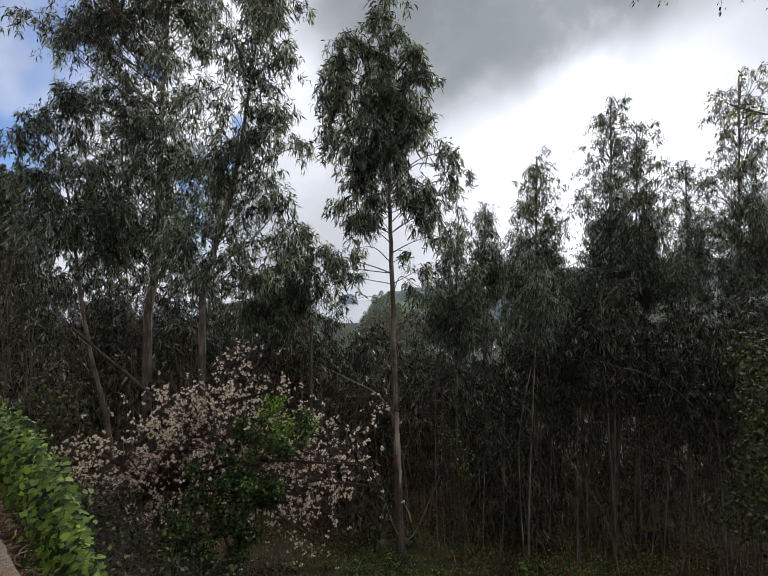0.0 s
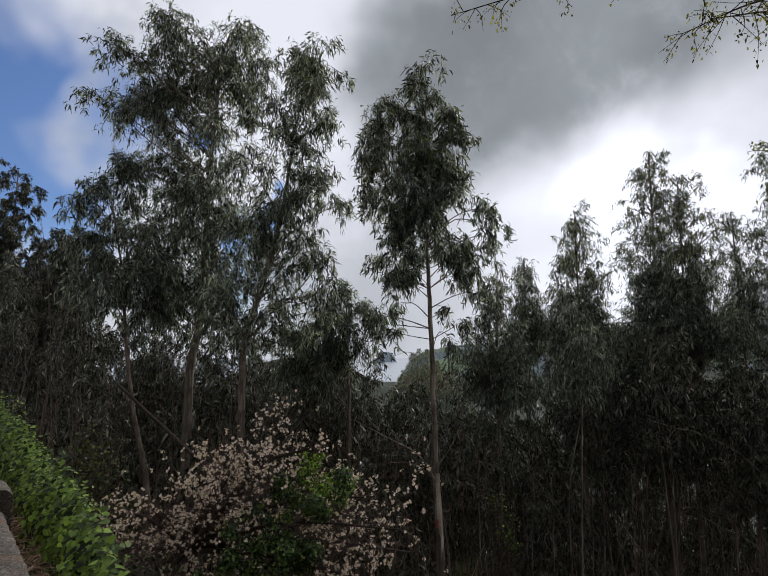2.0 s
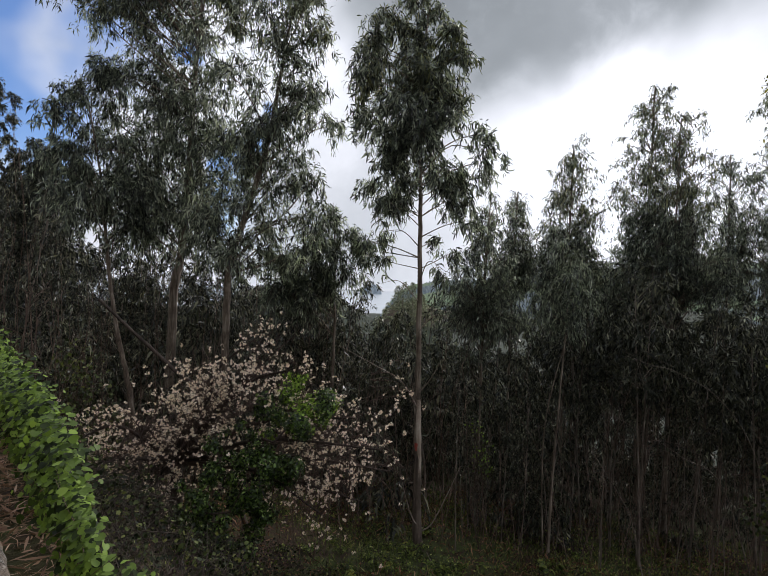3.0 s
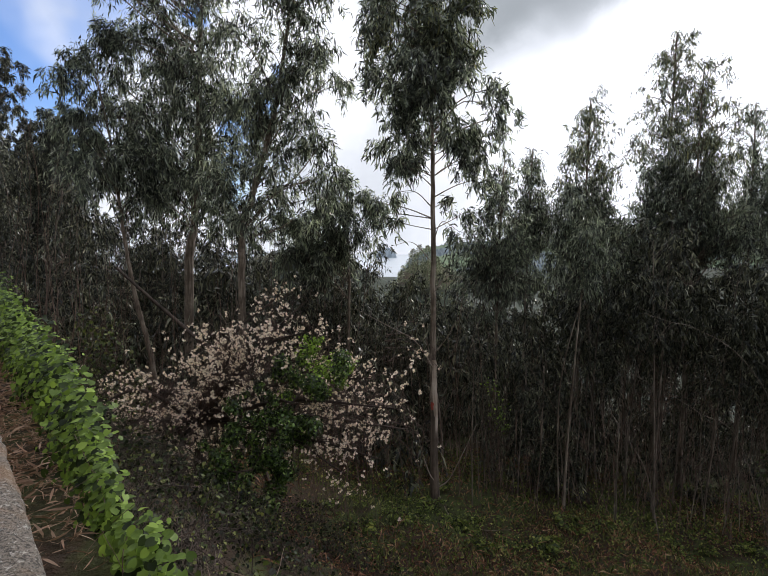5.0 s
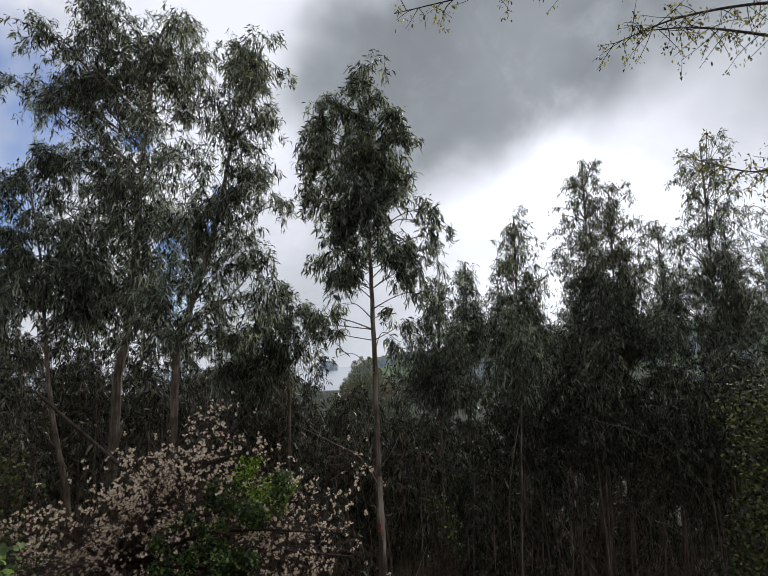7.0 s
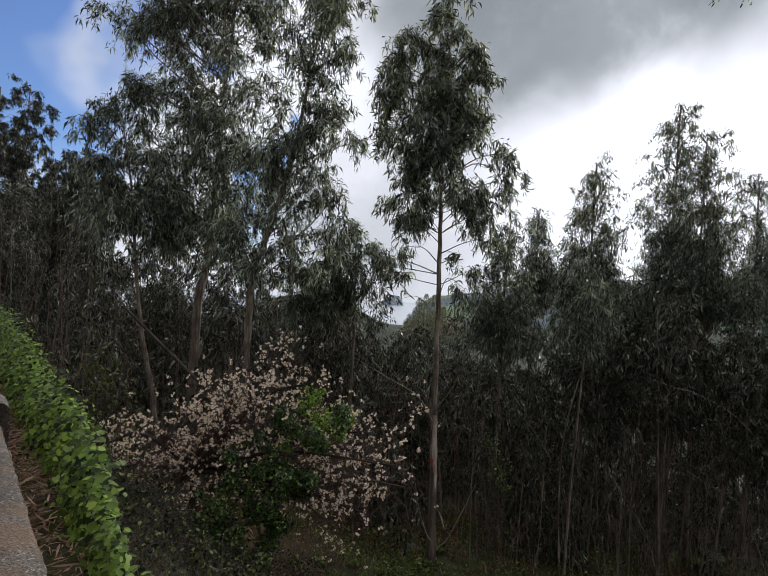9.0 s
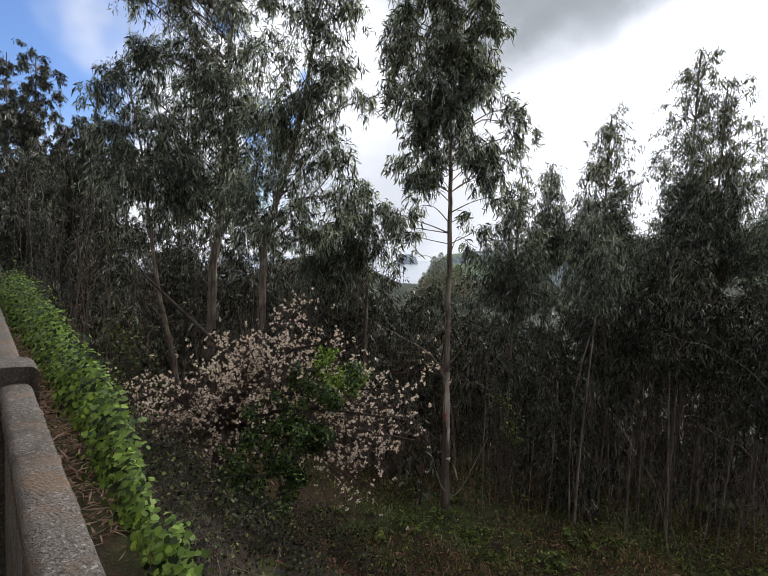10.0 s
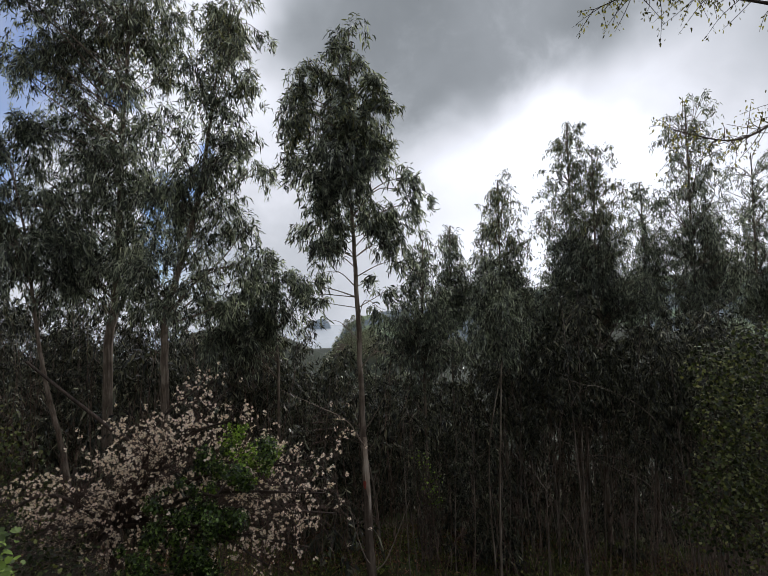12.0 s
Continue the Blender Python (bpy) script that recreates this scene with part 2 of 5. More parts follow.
def plain_material(name, a, b, scale, rough=0.85, bump=0.3, dist=0.02):
    m, g = material(name)
    tc = g.add("ShaderNodeTexCoord").outputs["Object"]
    n = g.math("ADD", g.math("MULTIPLY", g.noise(tc, scale, 6.0, 0.6, 0.3), 0.65), g.math("MULTIPLY", g.noise(tc, scale * 7, 4.0, 0.65), 0.35))
    finish(g, g.ramp(n, (0.32, a), (0.68, b)), rough, n, bump, dist)
    return m


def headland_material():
    """Distance haze painted in as blue, with pale green fields among dark woods."""
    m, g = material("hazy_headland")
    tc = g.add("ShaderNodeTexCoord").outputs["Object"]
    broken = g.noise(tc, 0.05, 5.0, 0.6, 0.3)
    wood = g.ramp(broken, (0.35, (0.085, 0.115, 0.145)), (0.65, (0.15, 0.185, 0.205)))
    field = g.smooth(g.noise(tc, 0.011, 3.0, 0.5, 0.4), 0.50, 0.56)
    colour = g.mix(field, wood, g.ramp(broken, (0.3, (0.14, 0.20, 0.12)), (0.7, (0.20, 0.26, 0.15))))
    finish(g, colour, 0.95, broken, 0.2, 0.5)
    return m


CONCRETE = concrete_material()
FLOOR_MAT = ground_material()
PAVING = plain_material("terrace_concrete", (0.10, 0.085, 0.07), (0.19, 0.17, 0.145), 3.0)
# surface of the added light-blocking wall, kept dull so it bounces little
SHADE_WALL_MAT = plain_material("shade_wall_surface", (0.17, 0.15, 0.125), (0.25, 0.225, 0.19), 1.2)
# water colour whitened to paint the haze that blends sea into sky
HAZY_SEA = plain_material("hazy_sea_water", (0.50, 0.55, 0.60), (0.60, 0.65, 0.69), 0.02, 0.2, 0.2, 0.3)
# the blue-grey of the island is air haze mixed into the rock colour
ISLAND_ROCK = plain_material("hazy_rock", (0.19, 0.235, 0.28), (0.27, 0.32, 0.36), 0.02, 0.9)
# headland with the haze in its colour
HAZY_HILL = headland_material()
# village walls and tiles, their colours muted to paint in distance haze
HAZY_WHITEWASH = plain_material("hazy_whitewash", (0.44, 0.42, 0.40), (0.56, 0.54, 0.52), 0.6, 0.85)
HAZY_ROOF_TILE = plain_material("hazy_roof_tile", (0.33, 0.25, 0.21), (0.42, 0.32, 0.27), 0.8, 0.85)
DARK_PANE = plain_material("dark_pane", (0.05, 0.06, 0.07), (0.08, 0.09, 0.10), 0.6, 0.2, 0.0)
PEELED = bark_material("peeled_bark", (0.22, 0.165, 0.125), (0.36, 0.29, 0.23), (0.50, 0.42, 0.35), 0.9)
DARK_BARK = bark_material("dark_bark", (0.038, 0.028, 0.021), (0.088, 0.065, 0.050), (0.17, 0.13, 0.102))
PALE_BARK = bark_material("pale_dry_wood", (0.16, 0.12, 0.095), (0.27, 0.215, 0.175), (0.38, 0.32, 0.27), 0.5)
RED_PAINT = plain_material("red_paint", (0.27, 0.045, 0.03), (0.40, 0.09, 0.065), 22.0, 0.8)


# ---------------------------------------------------------------- mesh helpers
class Soup:
    """Collects vertices and faces, and makes one mesh of them."""

    def __init__(self):
        self.v, self.f, self.n = [], {3: [], 4: []}, 0

    def add(self, verts, faces):
        verts, faces = np.asarray(verts, np.float32), np.asarray(faces, np.int32)
        self.v.append(verts)
        self.f[faces.shape[1]].append(faces + self.n)
        self.n += len(verts)

    def more(self, faces, start):
        faces = np.asarray(faces, np.int32)
        self.f[faces.shape[1]].append(faces + start)

    def mesh(self, name, mat, smooth=True):
        me = bpy.data.meshes.new(name)
        if not self.n:
            return me
        v = np.concatenate(self.v)
        three = np.concatenate(self.f[3]) if self.f[3] else np.zeros((0, 3), np.int32)
        four = np.concatenate(self.f[4]) if self.f[4] else np.zeros((0, 4), np.int32)
        loops = np.concatenate([three.ravel(), four.ravel()])
        starts = np.concatenate([np.arange(len(three)) * 3, len(three) * 3 + np.arange(len(four)) * 4])
        me.vertices.add(len(v))
        me.vertices.foreach_set("co", v.ravel())
        me.loops.add(len(loops))
        me.loops.foreach_set("vertex_index", loops.astype(np.int32))
        me.polygons.add(len(starts))
        me.polygons.foreach_set("loop_start", starts.astype(np.int32))
        me.polygons.foreach_set("use_smooth", np.full(len(starts), smooth))
        me.update(calc_edges=True)
        me.validate()
        me.materials.append(mat)
        return me


def piece(name, soup, mat, parent=None, label="", smooth=True):
    """Links a soup as one mesh object under a thing or a part; its vertices are in world metres."""
    ob = new(name, soup.mesh(name, mat, smooth))
    if parent is not None:
        ob.parent = parent
        ob.matrix_parent_inverse = parent_inverse(parent)
    if label:
        ob["label"] = label
    return ob


def parent_inverse(ob):
    """Parts keep their world places under a thing that stands elsewhere."""
    return Matrix.Translation(-ob.location) if ob.parent is None else Matrix()


def thing(name, place, label, category, group="", kind=""):
    ob = new(name)
    ob.empty_display_size = 0.2
    ob.location = place
    return tagged(ob, label, category, group, kind)


def unit(a):
    return a / np.maximum(np.linalg.norm(a, axis=-1, keepdims=True), 1e-9)


def curve_through(points, steps=6):
    """A smooth line through the points."""
    p = np.asarray(points, float)
    if len(p) < 3:
        return np.linspace(p[0], p[-1], steps + 1)
    q = np.vstack([2 * p[0] - p[1], p, 2 * p[-1] - p[-2]])
    out = []
    for k in range(1, len(q) - 2):
        for s in np.linspace(0, 1, steps, endpoint=False):
            a, b, c, d = q[k - 1 : k + 3]
            out.append(0.5 * (2 * b + (c - a) * s + (2 * a - 5 * b + 4 * c - d) * s * s + (3 * b - a - 3 * c + d) * s**3))
    return np.array(out + [p[-1]])


def tube(soup, path, radii, sides=8):
    """A tapered round limb along a line."""
    path = np.asarray(path, float)
    n = len(path)
    radii = np.asarray(radii, float) * np.ones(n)
    along = unit(np.gradient(path, axis=0))
    ref = np.where(np.abs(along[:, 2:3]) > 0.9, np.array([[1.0, 0, 0]]), np.array([[0, 0, 1.0]]))
    ref = np.repeat(ref[:1], n, 0)
    a = unit(np.cross(along, ref))
    b = np.cross(along, a)
    ang = np.arange(sides) * 2 * np.pi / sides
    ring = path[:, None] + radii[:, None, None] * (np.cos(ang)[None, :, None] * a[:, None] + np.sin(ang)[None, :, None] * b[:, None])
    i, j = np.meshgrid(np.arange(n - 1), np.arange(sides), indexing="ij")
    i, j = i.ravel(), j.ravel()
    k = (j + 1) % sides
    soup.add(ring.reshape(-1, 3), np.stack([i * sides + j, i * sides + k, (i + 1) * sides + k, (i + 1) * sides + j], 1))


def blades(soup, at, way, length, width, droop, rng, bend=0.16, simple=False, sickle=0.0):
    """Narrow leaves: pointed strips that start at the places, go the given ways and droop. sickle: how far they curve to one side."""
    n = len(at)
    if not n:
        return
    side = unit(np.cross(way, rng.normal(size=(n, 3))))
    sick = unit(np.cross(way, side)) * (rng.normal(size=(n, 1)) * bend)
    t = np.array([0, 0.33, 0.33, 0.7, 0.7, 1.0])
    w = np.array([0, 1, -1, 0.8, -0.8, 0]) * 0.5
    if simple:
        t, w = np.array([0, 0.42, 1.0, 0.5]), np.array([0, 1, 0, -1]) * 0.5
    if simple == "far":
        t, w = np.array([0.04, 0.34, 1.0]), np.array([1, -1, 0]) * 0.58
    down = np.array([0, 0, -1.0])
    L = length[:, None, None]
    pos = at[:, None] + L * (way[:, None] * t[None, :, None] + (down * droop[:, None])[:, None] * (t * t)[None, :, None] + sick[:, None] * np.sin(t * np.pi)[None, :, None])
    curve = np.sin(t * np.pi)[None, :, None] * (rng.choice((-1, 1), n) * rng.uniform(0.3, 1.2, n) * sickle * length)[:, None, None]
    pos = pos + side[:, None] * (w[None, :, None] * width[:, None, None] + curve)
    base = (np.arange(n) * len(t))[:, None]
    start = soup.n
    if simple:
        soup.add(pos.reshape(-1, 3), base + np.arange(len(t))[None])
        return
    soup.add(pos.reshape(-1, 3), base + np.array([[0, 2, 1]]))
    soup.more(base + np.array([[3, 4, 5]]), start)
    soup.more(base + np.array([[1, 2, 4, 3]]), start)


def broad(soup, at, normal, size, rng, folded=0.25, ratio=0.9, fine=False):
    """Broad leaves: folded hearts of six faces."""
    n = len(at)
    if not n:
        return
    tip = unit(np.cross(normal, rng.normal(size=(n, 3))))
    tip[:, 2] -= 0.5
    tip = unit(tip - normal * (tip * normal).sum(1, keepdims=True))
    side = np.cross(normal, tip)
    u = np.array([0.0, 0.5, 1.0, 0.55, -0.12, 0.55, -0.12])
    v = np.array([0.0, 0.0, 0.0, 0.52, 0.34, -0.52, -0.34]) * ratio
    h = np.array([0.0, -0.02, -0.16, 1.0, 0.7, 1.0, 0.7]) * folded * 0.35
    if fine:
        u = np.array([0.0, 0.48, 1.0, 0.80, 0.48, 0.08, -0.20, 0.80, 0.48, 0.08, -0.20])
        v = np.array([0.0, 0.0, 0.0, 0.30, 0.52, 0.52, 0.32, -0.30, -0.52, -0.52, -0.32]) * ratio
        h = np.array([0.0, 0.05, -0.55, 0.15, 0.75, 0.85, 0.45, 0.15, 0.75, 0.85, 0.45]) * folded * 0.35
    s = size[:, None, None]
    pos = at[:, None] + s * (tip[:, None] * u[None, :, None] + side[:, None] * v[None, :, None] + normal[:, None] * h[None, :, None])
    base = (np.arange(n) * len(u))[:, None]
    start = soup.n
    if fine:
        soup.add(pos.reshape(-1, 3), base + np.array([[0, 1, 5, 6]]))
        for face in ((1, 3, 4, 5), (0, 10, 9, 1), (1, 9, 8, 7)):
            soup.more(base + np.array([face]), start)
        for face in ((1, 2, 3), (1, 7, 2)):
            soup.more(base + np.array([face]), start)
        return
    soup.add(pos.reshape(-1, 3), base + np.array([[0, 1, 3, 4]]))
    soup.more(base + np.array([[0, 6, 5, 1]]), start)
    soup.more(base + np.array([[1, 2, 3]]), start)
    soup.more(base + np.array([[1, 5, 2]]), start)


# ---------------------------------------------------------------- lie of the land
EDGE = np.array((-1.0, 2.4))          # a point on the terrace's edge
ALONG = unit(np.array((-0.69, 0.72)))  # the way the edge and the parapet run
OUT = np.array((ALONG[1], -ALONG[0]))  # away from the terrace


def out_from_edge(x, y):
    return (x - EDGE[0]) * OUT[0] + (y - EDGE[1]) * OUT[1]


def ground_z(x, y):
    """Height of the ground: terrace, steep bank, hollow with the wood, valley and far hills."""
    x, y = np.asarray(x, float), np.asarray(y, float)
    s = out_from_edge(x, y)
    z = np.interp(s, (-1e4, -60, -4.6, -0.52, -0.40, -0.25, 0.0, 0.6, 1.5, 3.0, 6.0, 9.0, 14.0, 22.0, 40.0), (14, 6, 4.18, 4.18, 4.62, 4.52, 4.25, 3.7, 2.65, 1.75, 1.0, 0.6, 0.1, -1.5, -5.0))
    far = np.interp(y, (0, 40, 90, 160, 300, 480, 700, 1500, 9000), (-5, -5, -12, -22, -28, -29, -34, -70, -90))
    far = far + 31 * np.exp(-(((x + 62) / 55) ** 2) - ((y - 270) / 60) ** 2) + 26 * np.exp(-(((x - 190) / 90) ** 2) - ((y - 420) / 120) ** 2)
    far = far + 21 * np.exp(-(((x - 1.5) / 12.0) ** 4) - ((y - 145) / 28) ** 2)
    near = np.exp(-((np.maximum(s, 0) / 45.0) ** 2))
    z = np.where(s > 9, z * near + far * (1 - near), z)
    bumps = 0.10 * np.sin(1.7 * x + 0.6 * y) * np.sin(1.3 * y - 0.4 * x) + 0.05 * np.sin(4.1 * x - 1.2) * np.sin(3.7 * y)
    return z + bumps * np.clip(s - 0.2, 0, 1)


def on_ground(x, y, sink=0.0):
    return float(ground_z(x, y)) - sink


def build_ground():
    n = 210
    u = np.linspace(-1, 1, n)
    gx = 3.0 * np.sinh(u * math.asinh(4800 / 3.0))
    gy = 6.0 + gx
    x, y = np.meshgrid(gx, gy, indexing="ij")
    z = ground_z(x, y)
    i, j = np.meshgrid(np.arange(n - 1), np.arange(n - 1), indexing="ij")
    a = (i * n + j).ravel()
    soup = Soup()
    soup.add(np.stack([x, y, z], -1).reshape(-1, 3), np.stack([a, a + n, a + n + 1, a + 1], 1))
    tagged(piece("ground", soup, FLOOR_MAT), "wooded slope with moss, grass and brown leaf litter", "ground", kind="structure")
    sea = Soup()
    sea.add([(-4900, 330, -46), (4900, 330, -46), (4900, 4900, -46), (-4900, 4900, -46)], [(0, 1, 2, 3)])
    tagged(piece("water", sea, HAZY_SEA), "pale grey sea in the distance, haze put into its colour", "sea", kind="structure")


build_ground()


# ---------------------------------------------------------------- parapet and terrace
RAIL_WAY = unit(np.array((-0.70, 0.72)))     # the way the parapet runs
RAIL_OUT = np.array((RAIL_WAY[1], -RAIL_WAY[0]))


def along_rail(d, s, z):
    """A place d along the parapet, s out from the standing place, at the height z."""
    c = RAIL_WAY * d + RAIL_OUT * s
    return np.array((c[0], c[1], z))


def block_along(soup, start, length, s0, s1, z0, z1, bevel, rng, steps=60, rough=0.004):
    """A worn bar that runs along the parapet: a bevelled section swept along it."""
    b = bevel
    sec = [(s0, z0), (s0, z1 - b), (s0 + b * 0.35, z1 - b * 0.35), (s0 + b, z1)]
    sec += [(s0 + (s1 - s0) * f, z1 + 0.004 * math.sin(f * 3.1)) for f in (0.33, 0.66)]
    sec += [(s1 - b, z1), (s1 - b * 0.35, z1 - b * 0.35), (s1, z1 - b), (s1, z0)]
    sec = np.array(sec)
    m = len(sec)
    rows = []
    for k in range(steps + 1):
        wob = rng.normal(size=(m, 2)) * rough
        c = RAIL_WAY * (start + length * k / steps)
        rows.append(np.stack([c[0] + RAIL_OUT[0] * (sec[:, 0] + wob[:, 0]), c[1] + RAIL_OUT[1] * (sec[:, 0] + wob[:, 0]), sec[:, 1] + wob[:, 1]], 1))
    i, j = np.meshgrid(np.arange(steps), np.arange(m), indexing="ij")
    i, j = i.ravel(), j.ravel()
    k = (j + 1) % m
    start_n = soup.n
    soup.add(np.concatenate(rows), np.stack([i * m + j, i * m + k, (i + 1) * m + k, (i + 1) * m + j], 1))
    for r in (0, steps):
        o = r * m
        soup.more([(o, o + q, o + q + 1) for q in range(1, m - 1)], start_n)


def build_parapet():
    rng = np.random.default_rng(5)
    wall = thing("parapet_wall", along_rail(1.5, 0.155, 4.31), "weathered grey-brown concrete parapet wall with a square post", "wall", kind="structure")
    for start, length in ((-5.0, 7.27), (2.43, 7.5)):
        soup = Soup()
        block_along(soup, start, length, 0.130, 0.198, 4.31, 5.385, 0.006, rng, 200, 0.0015)
        piece("wall_body", soup, CONCRETE, wall)
        soup = Soup()
        block_along(soup, start, length, 0.116, 0.213, 5.38, 5.45, 0.016, rng, 300, 0.0016)
        piece("rail", soup, CONCRETE, wall)
    soup = Soup()
    block_along(soup, 2.26, 0.18, 0.085, 0.236, 4.31, 5.51, 0.018, rng, 12, 0.0018)
    piece("post", soup, CONCRETE, wall)
    bed = Soup()
    block_along(bed, -7.0, 24.0, 0.19, 0.46, 3.7, 5.14, 0.05, rng, 260, 0.008)
    tagged(piece("ground_bed", bed, FLOOR_MAT), "strip of earth between the parapet and the vine", "ground", kind="structure")
    soup = Soup()
    a, b = along_rail(16, 0.1, 0), along_rail(-12, 0.1, 0)
    c, d = along_rail(-12, -4.2, 0), along_rail(16, -4.2, 0)
    top = [(p[0], p[1], 4.31) for p in (a, b, c, d)]
    low = [(p[0], p[1], 4.15) for p in (a, b, c, d)]
    soup.add(top + low, [(3, 2, 1, 0), (4, 5, 6, 7), (0, 1, 5, 4), (1, 2, 6, 5), (2, 3, 7, 6), (3, 0, 4, 7)])
    tagged(piece("pavement", soup, PAVING, smooth=False), "grey concrete terrace behind the parapet", "pavement", kind="structure")


build_parapet()


def build_shade_wall():
    """An unseen plain wall, added behind the camera to keep sky light off the thicket."""
    soup = Soup()
    a, b, c, d = along_rail(11, -3.4, 0), along_rail(-9, -3.4, 0), along_rail(-9, -3.8, 0), along_rail(11, -3.8, 0)
    low, top = [(p[0], p[1], 4.2) for p in (a, b, c, d)], [(p[0], p[1], 14.5) for p in (a, b, c, d)]
    soup.add(low + top, [(0, 1, 5, 4), (1, 2, 6, 5), (2, 3, 7, 6), (3, 0, 4, 7), (4, 5, 6, 7)])
    tagged(piece("wall_light_blocker", soup, SHADE_WALL_MAT, smooth=False), "plain unseen wall added behind the terrace to block sky light", "wall", kind="structure")


build_shade_wall()


# ---------------------------------------------------------------- gum trees
TRUNKS = {}


def grow(root, trunk, r0, lobes, rng, bark, leaf, leaf_len=0.12, fill=1.0, tufts=(6, 9), bare=0.0, simple=True, fresh=None, depth=1.0, slim=1.0, trunk_name="trunk", sides=10, hang=1.0, reach=0.42):
    """A gum tree's trunk, limbs, twigs and hanging crown of narrow leaves. lobes: places and radii of its leafy tufts."""
    path = curve_through(trunk, 7)
    t = np.linspace(0, 1, len(path))
    rad = r0 * (1 - 0.85 * t) + 0.004 + r0 * 0.35 * np.exp(-t * 22)
    path[1:, :2] += rng.normal(size=(len(path) - 1, 2)) * 0.007 * min(1, r0 * 12)
    soup = Soup()
    tube(soup, path, rad, sides)
    TRUNKS[root.name] = (path, rad)
    piece(trunk_name, soup, bark, root)
    twigs, crown, tender = Soup(), Soup(), Soup()
    at, ways = [], []
    top = path[-1, 2]
    for x, y, z, r in lobes:
        c = np.array((x, y, z))
        flat = np.hypot(path[:, 0] - x, path[:, 1] - y)
        want = z - reach * rng.uniform(0.5, 2.0) * flat - r * 0.35
        k = int(np.argmin(np.abs(path[:, 2] - want) + 0.3 * flat))
        k = min(max(k, len(path) // 4), len(path) - 2)
        s = path[k]
        mid = s * 0.45 + c * 0.55 + np.array((0, 0, 0.12 * np.linalg.norm(c - s))) + rng.normal(size=3) * (0.03 + 0.07 * np.linalg.norm(c - s))
        limb = curve_through([s, mid, c + np.array((0, 0, r * 0.3))], 5 if sides > 6 else 3)
        lr = min(rad[k] * 0.5, 0.005 + 0.0075 * np.linalg.norm(c - s))
        soup = Soup()
        tube(soup, limb, np.linspace(lr, 0.004, len(limb)), 6 if sides > 6 else 4)
        piece("limb", soup, bark, root)
        count = max(4, int(29 * fill * (r / 0.4) ** 1.9))
        for _ in range(count):
            d = unit(rng.normal(size=3) + np.array((0, 0, 0.35)))
            e = c + d * r * np.array((1.0, depth, 1.0)) * rng.uniform(0.3, 1.22)
            b = limb[rng.integers(len(limb) // 2, len(limb))]
            m = (b + e) / 2 + np.array((0, 0, 0.14 * r)) + rng.normal(size=3) * 0.04
            tw = curve_through([b, m, e, e + np.array((d[0] * 0.07, d[1] * 0.07, -0.10 - 0.2 * rng.random()))], 4)
            if rng.random() >= bare:
                tube(twigs, tw[::6], np.linspace(0.0034, 0.0013, len(tw[::6])), 3)
            for _ in range(rng.integers(*tufts)):
                p = tw[rng.integers(len(tw) // 3, len(tw))]
                q = rng.integers(4, 8)
                at.append(p + rng.normal(size=(q, 3)) * 0.035)
                w = rng.normal(size=(q, 3)) * 0.52 + d * 0.30
                w[:, 2] -= hang * 0.72
                ways.append(w)
    at, ways = np.concatenate(at), unit(np.concatenate(ways))
    n = len(at)
    length = leaf_len * rng.uniform(0.5, 1.3, n)
    width = length * rng.uniform(0.14, 0.23, n) * slim
    droop = rng.uniform(0.0, 0.5, n)
    young = np.zeros(n, bool)
    if fresh is not None:
        young = (at[:, 2] > fresh[0]) & (rng.random(n) < fresh[1])
    blades(crown, at[~young], ways[~young], length[~young], width[~young], droop[~young], rng, simple=simple, sickle=0.13)
    tagged(piece("twig_growth", twigs, PLUM_BARK, root), kind="stuff")
    tagged(piece("crown", crown, leaf, root), kind="stuff")
    if young.any():
        blades(tender, at[young], ways[young], length[young], width[young], droop[young], rng, simple=simple, sickle=0.13)
        tagged(piece("young_foliage", tender, GUM_LEAF_FRESH, root, "yellowish green young leaves"), kind="stuff")
    return root


